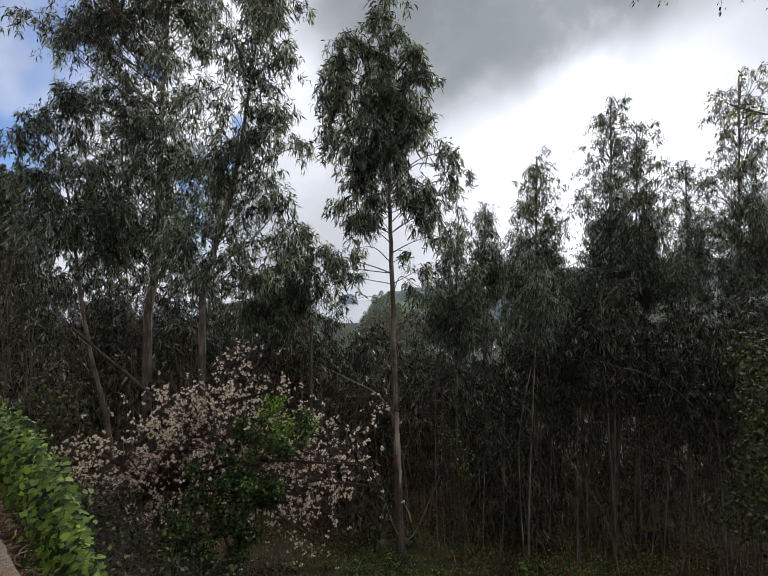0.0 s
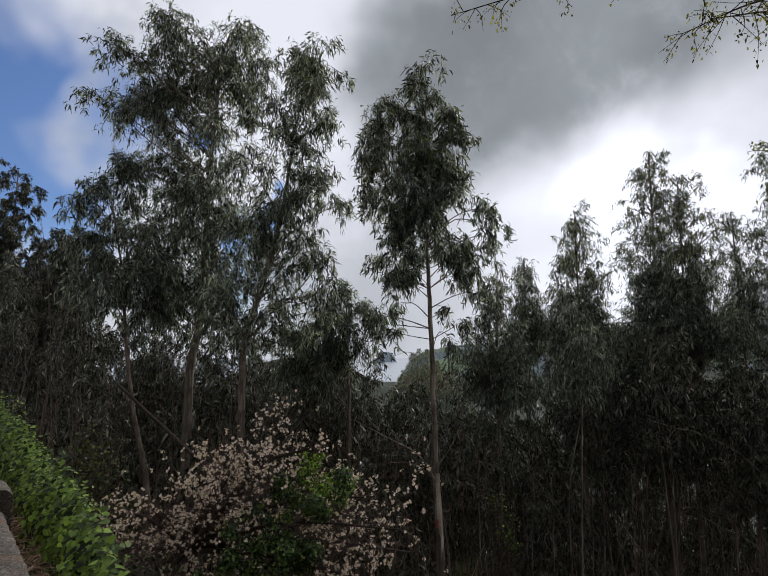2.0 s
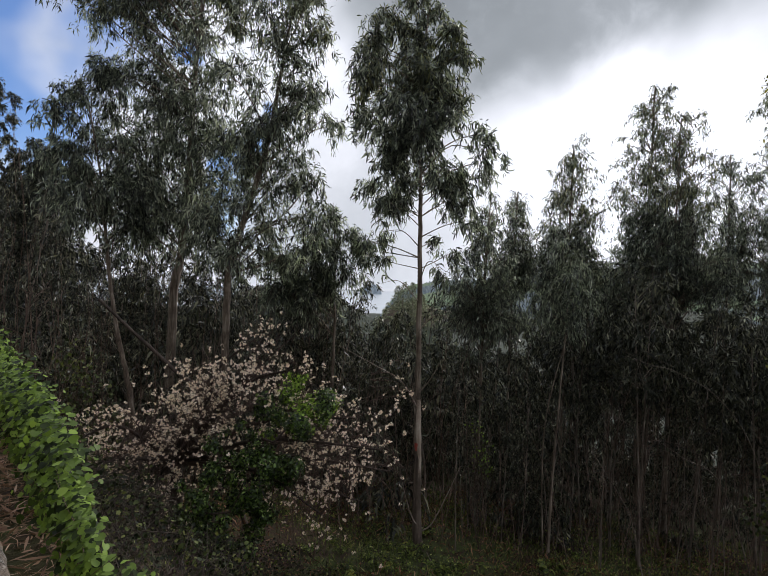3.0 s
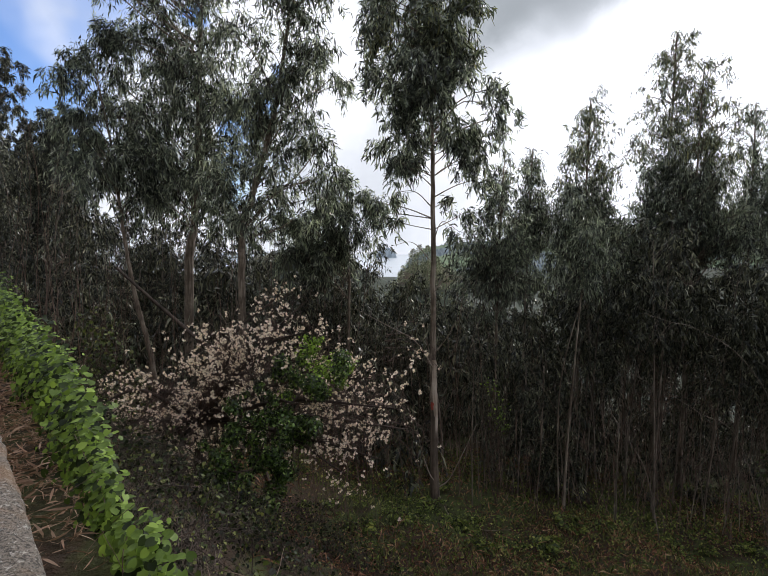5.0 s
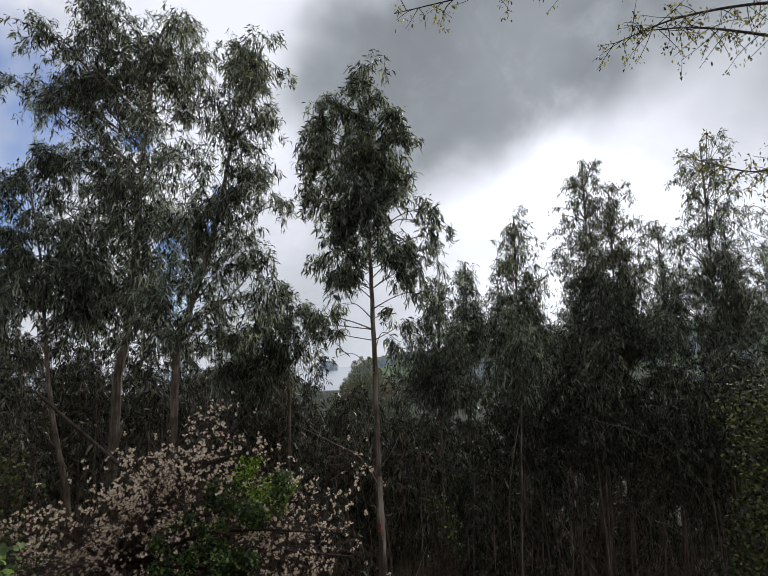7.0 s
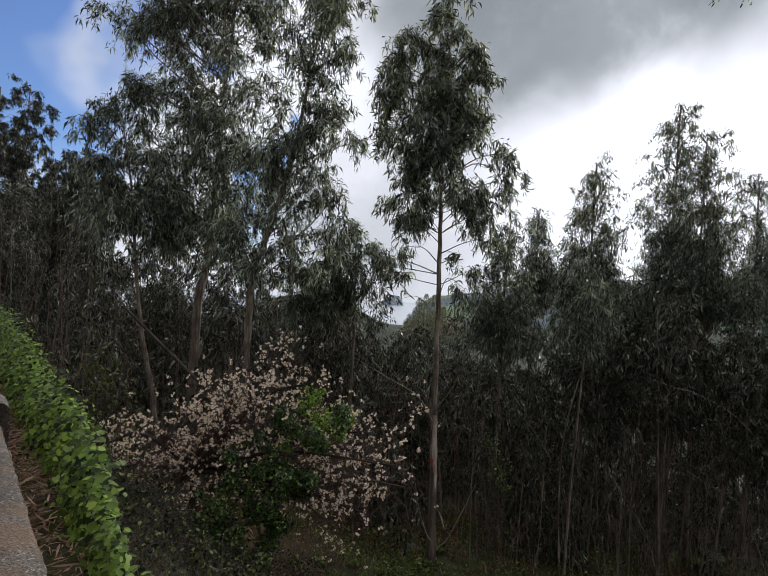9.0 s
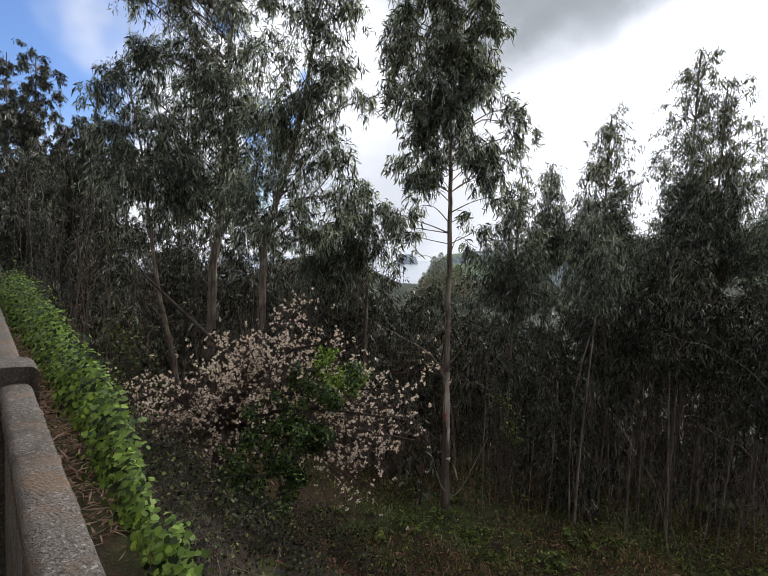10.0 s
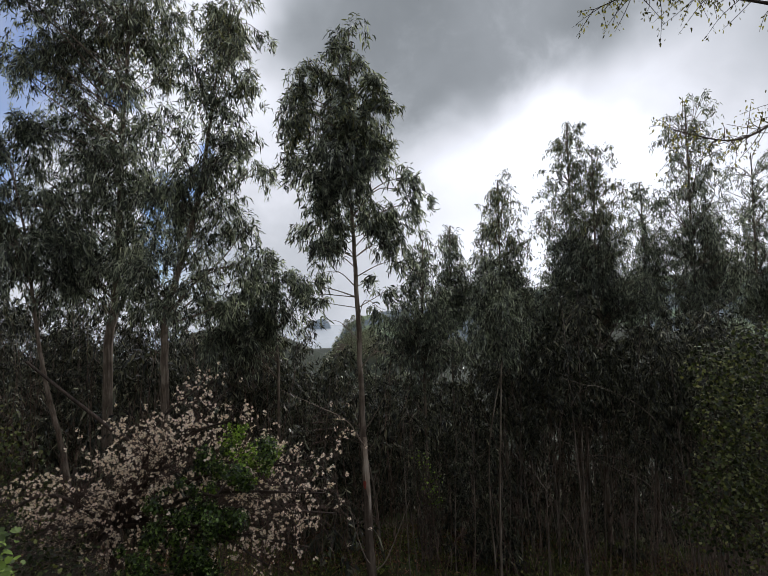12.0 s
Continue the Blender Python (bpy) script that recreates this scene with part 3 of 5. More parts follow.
def gum_tree(label, flat_trunk, r0, flat_lobes, y, seed, group="", half_depth=0.7, skirt=0, drop=0.5, core=0, leaf=None, **more):
    """A gum tree from its outline: the trunk's line and the tufts as (x, z) and (x, z, radius), round the plane y."""
    rng = np.random.default_rng(seed)
    x0 = flat_trunk[0][0]
    trunk = [(x0, y, on_ground(x0, y, 0.15))] + [(x, y + rng.normal() * 0.04, z) for x, z in flat_trunk if z > on_ground(x0, y) + 0.5]
    root = thing("gum_tree", (x0, y, on_ground(x0, y)), label, "tree", group)
    lobes = []
    for x, z, r in flat_lobes:
        lobes.append((x, y + rng.uniform(-1, 1) * half_depth, z, r))
        if r > 0.33 and core < 30:
            lobes.append((x + rng.normal() * r * 0.45, y + rng.uniform(-1, 1) * half_depth, z + rng.normal() * r * 0.3, r * 0.75))
    for _ in range(core):
        p = flat_lobes[rng.integers(len(flat_lobes))]
        q = min((o for o in flat_lobes if o is not p), key=lambda o: math.hypot(o[0] - p[0], o[1] - p[1]) * rng.uniform(0.6, 1.8))
        f = rng.uniform(0.3, 0.7)
        lobes.append((p[0] + (q[0] - p[0]) * f, y + rng.uniform(-1, 1) * half_depth * 0.8, p[1] + (q[1] - p[1]) * f, rng.uniform(0.8, 1.2) * (p[2] + q[2]) / 2))
    if skirt:
        xs, zs = [p[0] for p in flat_lobes], [p[1] for p in flat_lobes]
        for _ in range(skirt):
            lobes.append((rng.uniform(min(xs) - 0.1, max(xs) + 0.1), y + rng.uniform(-1, 1) * half_depth, rng.uniform(min(zs) - drop, min(zs) + 0.45 * (max(zs) - min(zs))), rng.uniform(0.32, 0.5)))
    return grow(root, trunk, r0, lobes, rng, GUM_BARK, leaf or GUM_LEAF, **more)


MAIN = [(-1.05, 9.8, 0.26), (-0.9, 10.55, 0.25), (-1.08, 9.1, 0.24), (0.18, 11.46, 0.30), (-0.12, 11.07, 0.36), (0.38, 10.99, 0.32), (-0.5, 10.78, 0.32), (-0.04, 10.41, 0.5), (0.61, 10.37, 0.34), (-0.87, 10.21, 0.32),
        (0.79, 9.89, 0.30), (-0.6, 9.74, 0.42), (0.04, 9.65, 0.5), (-0.96, 9.46, 0.30), (0.5, 9.37, 0.4), (-0.24, 9.0, 0.5), (-0.78, 8.9, 0.34), (0.59, 8.9, 0.34),
        (0.12, 8.44, 0.42), (-0.52, 8.26, 0.34), (1.18, 8.46, 0.3), (0.85, 8.07, 0.3), (1.31, 7.97, 0.2), (0.48, 7.88, 0.3), (-0.79, 7.71, 0.28), (-0.16, 7.79, 0.32),
        (-0.43, 7.25, 0.26), (0.65, 7.33, 0.26), (-0.62, 6.85, 0.17), (-0.85, 6.6, 0.15), (0.5, 6.75, 0.18), (0.72, 6.45, 0.18), (0.95, 7.0, 0.22), (0.6, 6.1, 0.13), (-0.5, 6.3, 0.11), (0.97, 7.96, 0.26), (0.93, 7.35, 0.24), (-0.54, 7.45, 0.26), (-0.35, 8.6, 0.36), (0.3, 8.0, 0.3), (0.6, 7.7, 0.32), (0.95, 7.6, 0.26), (-0.5, 7.9, 0.3), (-0.2, 7.4, 0.24)]
MAIN_TREE = gum_tree("tall slender gum tree with pale peeling bark and drooping crown", [(0.30, 1.0), (0.235, 2.9), (0.20, 4.2), (0.165, 5.98), (0.125, 7.34), (0.09, 8.72), (0.1, 10.12), (0.18, 11.4)],
         0.068, MAIN, 10.0, 11, simple=False, leaf_len=0.130, fill=0.58, core=18, reach=0.14, half_depth=0.6, fresh=(9.2, 0.3))



def main_tree_details(root):
    """Peeled patch with a red mark, and dry side branches of the slender tree."""
    path, rad = TRUNKS[root.name]

    def at(z):
        return [np.interp(z, path[:, 2], col) for col in (path[:, 0], path[:, 1], rad)]

    soup = Soup()
    rng = np.random.default_rng(19)
    for k in range(14):
        a0, a1 = 2 * math.pi * k / 14, 2 * math.pi * (k + 1) / 14
        mid = (a0 + a1) / 2
        facing = math.cos(mid + 1.1)     # lowest where the pale patch begins
        top = 2.75 + rng.uniform(-0.15, 0.75) - 0.42 * max(0.0, facing)
        n = 18
        v = []
        for i in range(n + 1):
            z = path[0, 2] + (top - path[0, 2]) * i / n
            c = at(z)
            close = 1.0 if i < n - 3 else (n - i) / 3.0
            r = c[2] + 0.005 + 0.004 * math.sin(9 * z + k) * (i < n)
            for f in (-0.52, 0.0, 0.52):
                a = mid + (a1 - a0) * f * close
                v.append((c[0] + math.cos(a) * (r + 0.002 * (f == 0)), c[1] + math.sin(a) * (r + 0.002 * (f == 0)), z))
        soup.add(v, [(i * 3 + q, i * 3 + q + 1, i * 3 + q + 4, i * 3 + q + 3) for i in range(n) for q in (0, 1)])
    piece("rough_bark", soup, DARK_BARK, root, "dark rough bark that peels off unevenly above the foot")
    for name, z0, z1, mat, a0, a1, lift, label in (("peeled_bark", 2.45, 3.78, PEELED, -1.85, -0.2, 0.006, "pale peeled bark patch"), ("red_mark", 2.85, 2.99, RED_PAINT, -2.5, -1.65, 0.010, "faded red mark")):
        soup = Soup()
        v, n, m = [], 14, 7
        for i in range(n + 1):
            z = z0 + (z1 - z0) * i / n
            c = at(z)
            f = i / n
            narrow = 0.35 + 0.65 * math.sin(min(1.0, f * 1.5 + 0.1) * math.pi * 0.55)
            for j in range(m + 1):
                a = (a0 + a1) / 2 + (a1 - a0) * (j / m - 0.5) * narrow + 0.08 * math.sin(9 * f + j)
                r = c[2] + lift
                v.append((c[0] + math.cos(a) * r, c[1] + math.sin(a) * r, z))
        q = [(i * (m + 1) + j, i * (m + 1) + j + 1, (i + 1) * (m + 1) + j + 1, (i + 1) * (m + 1) + j) for i in range(n) for j in range(m)]
        soup.add(v, q)
        piece(name, soup, mat, root, label)
    for pts, r in (([(0.38, 10, 1.35), (0.55, 9.9, 1.55), (0.8, 9.85, 2.1), (1.02, 9.8, 2.65)], 0.016), ([(0.38, 10, 1.4), (0.2, 9.9, 1.6), (0.02, 9.9, 2.1), (-0.1, 9.8, 2.7)], 0.014),
                   ([(0.22, 10, 3.9), (0.4, 9.9, 4.15), (0.62, 9.85, 4.55)], 0.012), ([(0.22, 10, 3.6), (-0.1, 9.7, 4.15), (-0.6, 9.3, 4.5), (-1.15, 8.9, 4.85)], 0.014),
                   ([(0.36, 10, 1.2), (0.6, 9.6, 0.95), (1.1, 9.3, 0.92), (1.6, 9.2, 1.0)], 0.011), ([(0.16, 10, 5.0), (0.45, 9.9, 5.35), (0.75, 9.9, 5.3)], 0.010),
                   ([(0.15, 10, 5.6), (-0.2, 9.9, 5.95), (-0.55, 9.9, 5.9)], 0.010)):
        soup = Soup()
        p = curve_through(pts, 6)
        tube(soup, p, np.linspace(r, r * 0.25, len(p)), 6)
        piece("dead_branch", soup, PALE_BARK, root)


main_tree_details(MAIN_TREE)

LEFT_A = [(-5.9, 12.9, 0.5), (-6.1, 12.3, 0.55), (-4.4, 13.6, 0.45), (-4.4, 12.9, 0.5), (-4.3, 12.0, 0.5), (-6.7, 12.7, 0.5), (-6.0, 13.6, 0.5), (-5.0, 13.5, 0.45), (-7.3, 11.7, 0.5), (-5.5, 12.7, 0.55), (-6.9, 12.3, 0.55),
          (-6.03, 13.85, 0.45), (-6.49, 13.22, 0.5), (-7.09, 12.98, 0.5), (-7.66, 12.24, 0.55), (-5.4, 13.46, 0.45), (-4.33, 14.07, 0.45), (-4.06, 13.3, 0.55), (-4.63, 12.44, 0.65),
          (-5.81, 11.84, 0.8), (-6.64, 11.6, 0.75), (-5.98, 10.62, 0.8), (-4.69, 11.09, 0.7), (-6.28, 9.42, 0.85), (-5.09, 9.42, 0.75), (-5.87, 8.36, 0.7), (-4.81, 8.24, 0.6), (-6.92, 10.26, 0.6), (-4.3, 10.12, 0.55),
          (-5.9, 7.4, 0.6), (-5.0, 7.2, 0.55), (-6.5, 6.8, 0.55), (-4.3, 7.3, 0.5), (-4.0, 8.9, 0.55)]
gum_tree("large gum tree with a grey trunk and wide open crown", [(-5.39, 2.0), (-5.36, 5.3), (-5.22, 6.53), (-5.12, 8.01), (-5.06, 10.01), (-4.98, 11.58), (-4.79, 13.32), (-4.45, 14.07)],
         0.105, LEFT_A, 12.0, 12, skirt=5, core=26, half_depth=1.1, tufts=(4, 6), leaf_len=0.145, fill=0.46, fresh=(11.5, 0.25))

LEFT_B = [(-2.35, 11.9, 0.42), (-2.1, 11.1, 0.42), (-2.5, 10.3, 0.42), (-2.61, 12.15, 0.42), (-1.98, 12.03, 0.36), (-2.28, 11.5, 0.42), (-1.85, 10.64, 0.34), (-2.88, 10.76, 0.5), (-3.26, 9.71, 0.52), (-2.23, 9.7, 0.56), (-1.72, 9.08, 0.36), (-2.42, 8.98, 0.48),
          (-3.02, 8.78, 0.45), (-3.41, 8.27, 0.48), (-2.4, 8.17, 0.48), (-1.99, 7.77, 0.34), (-2.78, 7.56, 0.48), (-3.68, 7.36, 0.5), (-2.96, 6.87, 0.42), (-1.97, 6.97, 0.34), (-3.6, 6.3, 0.42), (-2.6, 6.2, 0.38), (-4.1, 6.7, 0.4)]
gum_tree("gum tree with a leaning grey trunk and hanging foliage", [(-3.66, 2.0), (-3.63, 4.07), (-3.55, 5.98), (-3.36, 6.96), (-3.05, 7.97), (-2.85, 8.98), (-2.7, 9.92), (-2.57, 10.86), (-2.38, 11.61)],
         0.08, LEFT_B, 10.5, 13, skirt=5, core=20, half_depth=0.8, tufts=(4, 6), leaf_len=0.140, fill=0.48, fresh=(10.5, 0.3))

LEFT_C = [(-7.22, 9.7, 0.45), (-6.57, 9.91, 0.5), (-7.4, 9.15, 0.41), (-6.71, 8.6, 0.7), (-7.46, 8.38, 0.5), (-6.42, 7.42, 0.65), (-7.16, 7.21, 0.6), (-5.66, 7.42, 0.55)]
gum_tree("gum tree with drooping foliage over the bank", [(-5.6, 2.2), (-5.74, 3.15), (-5.86, 3.94), (-6.1, 4.94), (-6.3, 6.47), (-6.56, 8.06), (-6.87, 9.36)], 0.068, LEFT_C, 11.0, 14, skirt=6, half_depth=0.8, fill=0.42, leaf_len=0.15)

def tapered_crown(x, top, bottom, half, count, seed, round_top=0.75):
    """Tufts that fill a crown from its narrow tip down to its wide foot."""
    rng = np.random.default_rng(seed)
    tufts = [(x, top - 0.12, 0.13), (x + 0.05, top - 0.38, 0.18)]
    for k in range(count):
        f = ((k + rng.random()) / count) ** 0.85
        w = half * (0.14 + 0.86 * f**(round_top * 0.8)) * (0.86 + 0.14 * math.sin(9 * f + seed))
        tufts.append((x + rng.uniform(-1, 1) * w, top - 0.25 - f * (top - bottom - 0.25), 0.17 + 0.17 * min(1.0, 1.5 * f)))
    return tufts


UP_BANK = "dark gum trees further up the bank"
for bank_x, bank_top, bank_half, bank_y, bank_seed in ((-19.9, 15.3, 1.7, 24.0, 15), (-22.3, 15.6, 1.7, 25.0, 18), (-14.2, 11.0, 0.9, 20.0, 16), (-17.6, 11.6, 1.2, 23.0, 19)):
    # these crowns use the leaf colour with shade painted in
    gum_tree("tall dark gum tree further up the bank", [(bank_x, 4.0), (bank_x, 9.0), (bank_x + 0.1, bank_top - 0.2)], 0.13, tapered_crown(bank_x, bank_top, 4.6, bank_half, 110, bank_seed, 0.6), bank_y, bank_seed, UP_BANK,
             half_depth=bank_half * 0.8, tufts=(5, 8), fill=1.3, leaf_len=0.155, simple="far", leaf=GUM_LEAF_SHADED)

MIDDLE = [(-2.7, 5.8, 0.45), (-2.2, 5.55, 0.34), (-2.5, 5.2, 0.4), (-3.1, 6.3, 0.42), (-3.3, 5.5, 0.42), (-2.6, 6.6, 0.36), (-1.89, 7.61, 0.22), (-1.95, 7.26, 0.36), (-1.55, 6.96, 0.40), (-2.24, 6.85, 0.38), (-1.2, 6.74, 0.30), (-1.12, 6.42, 0.2), (-1.78, 6.45, 0.42), (-1.5, 6.08, 0.30), (-1.85, 5.75, 0.36), (-2.36, 6.15, 0.44)]
gum_tree("small bushy gum tree in the hollow", [(-1.8, 2.0), (-1.8, 5.0), (-1.88, 7.5)], 0.06, MIDDLE, 13.0, 17, half_depth=0.6, tufts=(4, 6), fill=0.78, leaf_len=0.155)

RIGHT = "row of gum trees down the slope"


def row_tree(label, x, top, bottom, half, y, seed, count=84, r0=0.07, round_top=0.75, fresh=None, lean=0.05, fill=0.44):
    gum_tree(label, [(x - lean, 1.5), (x - lean, 5.5), (x, top - 0.1)], r0, tapered_crown(x, top, bottom, half, int(count * 1.35), seed, round_top), y, seed, RIGHT,
             skirt=6, drop=1.1, half_depth=half * 0.8, tufts=(3, 5), fill=fill, simple=True, leaf_len=0.122, fresh=fresh)


row_tree("young gum tree with long hanging leaves", 1.70, 7.85, 5.0, 0.86, 12.0, 21, 60, 0.05, 0.6, fill=0.39)
row_tree("thin sparse young gum tree", 2.88, 8.65, 5.8, 0.66, 15.0, 22, 50, 0.045, 0.85, fill=0.44)
row_tree("gum tree with a pointed grey-green crown", 4.08, 9.75, 5.7, 0.98, 14.0, 23, 84, 0.07, 0.65, (7.6, 0.4), fill=0.43)
row_tree("tall gum tree with a full pointed crown", 6.50, 11.65, 5.8, 1.30, 15.0, 24, 120, 0.085, 0.6, (8.4, 0.4), fill=0.43)
row_tree("gum tree with a rounded top of fresh leaves", 6.75, 10.50, 5.8, 1.05, 14.0, 25, 90, 0.07, 0.45, (8.0, 0.5), fill=0.43)
row_tree("narrow gum tree in the row", 9.22, 10.15, 5.9, 0.66, 16.0, 26, 56, 0.07, 0.6, fill=0.42)
row_tree("tall gum tree with a broad airy crown", 9.85, 12.05, 6.0, 1.2, 14.5, 27, 120, 0.09, 0.42, (9.5, 0.25), fill=0.42)
row_tree("leafy gum tree at the end of the row", 12.1, 10.7, 5.6, 1.1, 15.0, 28, 80, 0.08, 0.5)


TWIN_A = [(2.95, 6.6, 0.3), (3.1, 6.0, 0.36), (2.75, 5.7, 0.36), (3.2, 5.3, 0.34)]
gum_tree("thin pale-stemmed young gum tree", [(2.94, 1.0), (2.97, 2.2), (3.05, 3.6), (3.13, 5.2), (3.18, 6.5)], 0.024, TWIN_A, 10.9, 29, "pale thin gums in front of the thicket", half_depth=0.4, fill=0.7)
TWIN_B = [(3.5, 6.3, 0.3), (3.6, 5.7, 0.36), (3.3, 5.4, 0.34)]
gum_tree("thin pale-stemmed young gum tree, slightly leaning", [(2.90, 1.0), (2.84, 2.0), (2.88, 3.4), (3.25, 5.2), (3.4, 6.2)], 0.014, TWIN_B, 11.1, 30, "pale thin gums in front of the thicket", half_depth=0.4, fill=0.7)


def sapling(height, clear, seed, width=0.8, fill=0.4, lean=0.4, leaf_len=0.15, tiers=11):
    """A thin young gum with a bare stem and a narrow hanging crown, standing at the origin."""
    rng = np.random.default_rng(seed)
    root = thing("gum_sapling", (0, 0, 0), "thin young gum tree in the crowded wood", "tree", "young gums of the thicket")
    lx, ly = rng.normal(size=2) * lean
    trunk = [(0, 0, -0.3), (lx * 0.2, ly * 0.2, height * 0.3), (lx * 0.6, ly * 0.6, height * 0.65), (lx, ly, height - 0.15)]
    lobes = []
    for f in np.linspace(clear, 1.0, tiers):
        z = height * f - 0.15
        w = width * (0.25 + 1.0 * math.sin(min(1.0, (1.08 - f) / (1.08 - clear)) * 2.2))
        a = rng.uniform(0, 2 * math.pi)
        lobes.append((lx * f + math.cos(a) * w * 0.6, ly * f + math.sin(a) * w * 0.6, z, 0.24 + 0.26 * w))
    grow(root, trunk, 0.011 + 0.0022 * height, lobes, rng, THIN_BARK, GUM_LEAF_SHADED, leaf_len=leaf_len, fill=fill, sides=6, tufts=(4, 6), bare=0.7, simple=True, hang=0.9, slim=1.2)
    dead = Soup()
    for _ in range(7):
        z = rng.uniform(0.1, max(0.2, clear)) * height
        a = rng.uniform(0, 2 * math.pi)
        d = np.array((math.cos(a), math.sin(a), rng.uniform(-0.1, 0.9)))
        L = rng.uniform(0.3, 1.1)
        b = np.array((lx * z / height, ly * z / height, z))
        p = curve_through([b, b + d * L * 0.5 + rng.normal(size=3) * 0.04, b + d * L + np.array((0, 0, -0.15 * L))], 3)
        tube(dead, p, np.linspace(0.008, 0.002, len(p)), 3)
    tagged(piece("dead_wood", dead, PALE_TWIG, root, "bare dry branches"), kind="stuff")
    return root


def plant_thicket():
    rng = np.random.default_rng(77)
    kinds = [(6.3, 0.54, 31), (5.7, 0.50, 32), (6.8, 0.58, 33), (5.2, 0.40, 34), (4.6, 0.22, 35), (5.0, 0.28, 36), (6.0, 0.12, 37), (2.4, 0.05, 38), (6.6, 0.62, 39), (1.8, 0.08, 40)]
    made = []
    for h, c, s in kinds:
        low, back = h < 3, s == 37
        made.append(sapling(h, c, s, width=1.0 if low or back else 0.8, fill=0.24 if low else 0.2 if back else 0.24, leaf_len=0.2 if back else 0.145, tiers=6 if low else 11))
    places = []

    def spot(x0, x1, y0, y1, n, which, low=0.9, high=1.05, apart=0.5):
        tries = 0
        while n and tries < 4000:
            tries += 1
            x, y = rng.uniform(x0, x1), rng.uniform(y0, y1)
            if all((x - p[0]) ** 2 + (y - p[1]) ** 2 > apart**2 for p in places):
                places.append((x, y, which[rng.integers(len(which))], rng.uniform(low, high)))
                n -= 1

    spot(1.2, 3.4, 11.2, 14.0, 9, (1, 3, 4, 5), 0.70, 0.86, 0.4)
    spot(3.4, 9.5, 11.0, 14.0, 20, (0, 1, 2, 3, 8, 8), 0.80, 1.02)
    spot(1.0, 4.4, 14.0, 18.0, 11, (3, 4, 5), 0.98, 1.1, 0.4)
    spot(4.4, 13.0, 14.0, 18.0, 22, (0, 1, 2, 8), 0.93, 1.08)
    spot(4.5, 13.0, 15.0, 19.0, 16, (0, 2), 1.03, 1.16)
    spot(7.5, 12.0, 10.0, 14.0, 10, (0, 1, 3, 8), 0.80, 1.0)
    spot(5.2, 17.0, 17.5, 24.0, 24, (6,), 0.95, 1.2, 0.9)
    spot(4.0, 14.0, 18.0, 23.0, 9, (6,), 0.66, 0.85, 0.8)
    spot(1.2, 4.8, 18.0, 24.0, 9, (6,), 0.68, 0.8, 0.9)
    spot(-1.7, 0.5, 12.6, 18.0, 17, (3, 5, 5), 0.68, 0.82, 0.4)
    spot(0.4, 1.8, 13.5, 19.0, 5, (3, 5), 0.85, 1.0)
    spot(-5.2, -2.6, 13.0, 17.0, 7, (3, 5), 0.95, 1.06, 0.45)
    spot(-2.6, -1.8, 13.4, 16.0, 5, (3, 5), 0.94, 1.04, 0.4)
    spot(-9.5, -1.7, 13.6, 18.0, 20, (3, 4, 5), 0.9, 1.12)
    spot(-9.0, -2.6, 15.0, 19.0, 10, (0, 2), 0.74, 0.92)
    spot(-18.0, -3.0, 19.0, 25.0, 18, (6,), 0.85, 1.05, 0.9)
    spot(-27.0, -12.0, 19.0, 28.0, 22, (6,), 0.95, 1.25, 0.9)
    spot(-3.0, 1.0, 18.5, 25.0, 10, (6,), 0.66, 0.78, 0.8)
    spot(-15.0, -7.5, 12.5, 18.0, 14, (1, 3, 5), 0.9, 1.15)
    spot(0.8, 13.0, 14.5, 19.0, 14, (7, 9), 0.8, 1.3)
    spot(-9.0, 0.8, 11.5, 17.0, 26, (7, 9), 0.9, 1.45)
    spot(1.0, 9.0, 12.0, 14.5, 8, (9,), 0.6, 1.0)
    used = set()
    for x, y, k, f in places:
        m = pose(x, y, on_ground(x, y), rng.uniform(-3, 3), rng.uniform(-3, 3), rng.uniform(0, 360)) @ Matrix.Scale(f, 4)
        if k in used:
            copy_thing(made[k], m)
        else:
            used.add(k)
            made[k].matrix_basis = m


plant_thicket()


# ---------------------------------------------------------------- flowering plum with ivy
PLUM = [(-2.9, 4.25, 0.36), (-2.4, 4.5, 0.36), (-1.85, 4.75, 0.28), (-1.62, 5.1, 0.16), (-1.95, 5.2, 0.14), (-1.35, 4.85, 0.14), (-3.2, 3.85, 0.4), (-2.6, 4.0, 0.45), (-1.95, 4.3, 0.42), (-1.25, 4.42, 0.35),
        (-0.65, 4.2, 0.31), (-0.28, 3.98, 0.26), (-3.72, 3.5, 0.36), (-3.04, 3.45, 0.42), (-2.37, 3.6, 0.42), (-0.7, 3.72, 0.34), (-1.15, 3.83, 0.34), (-3.95, 3.1, 0.32), (-3.3, 3.0, 0.4), (-3.75, 2.8, 0.32),
        (-2.9, 2.85, 0.36), (-2.45, 2.95, 0.32), (-3.4, 2.5, 0.3), (-1.6, 3.2, 0.32), (-0.95, 3.2, 0.34), (-0.5, 3.25, 0.3), (-4.1, 2.7, 0.3), (-0.2, 3.5, 0.2), (-4.35, 3.3, 0.3), (-4.15, 3.75, 0.26), (-4.6, 2.9, 0.26)]


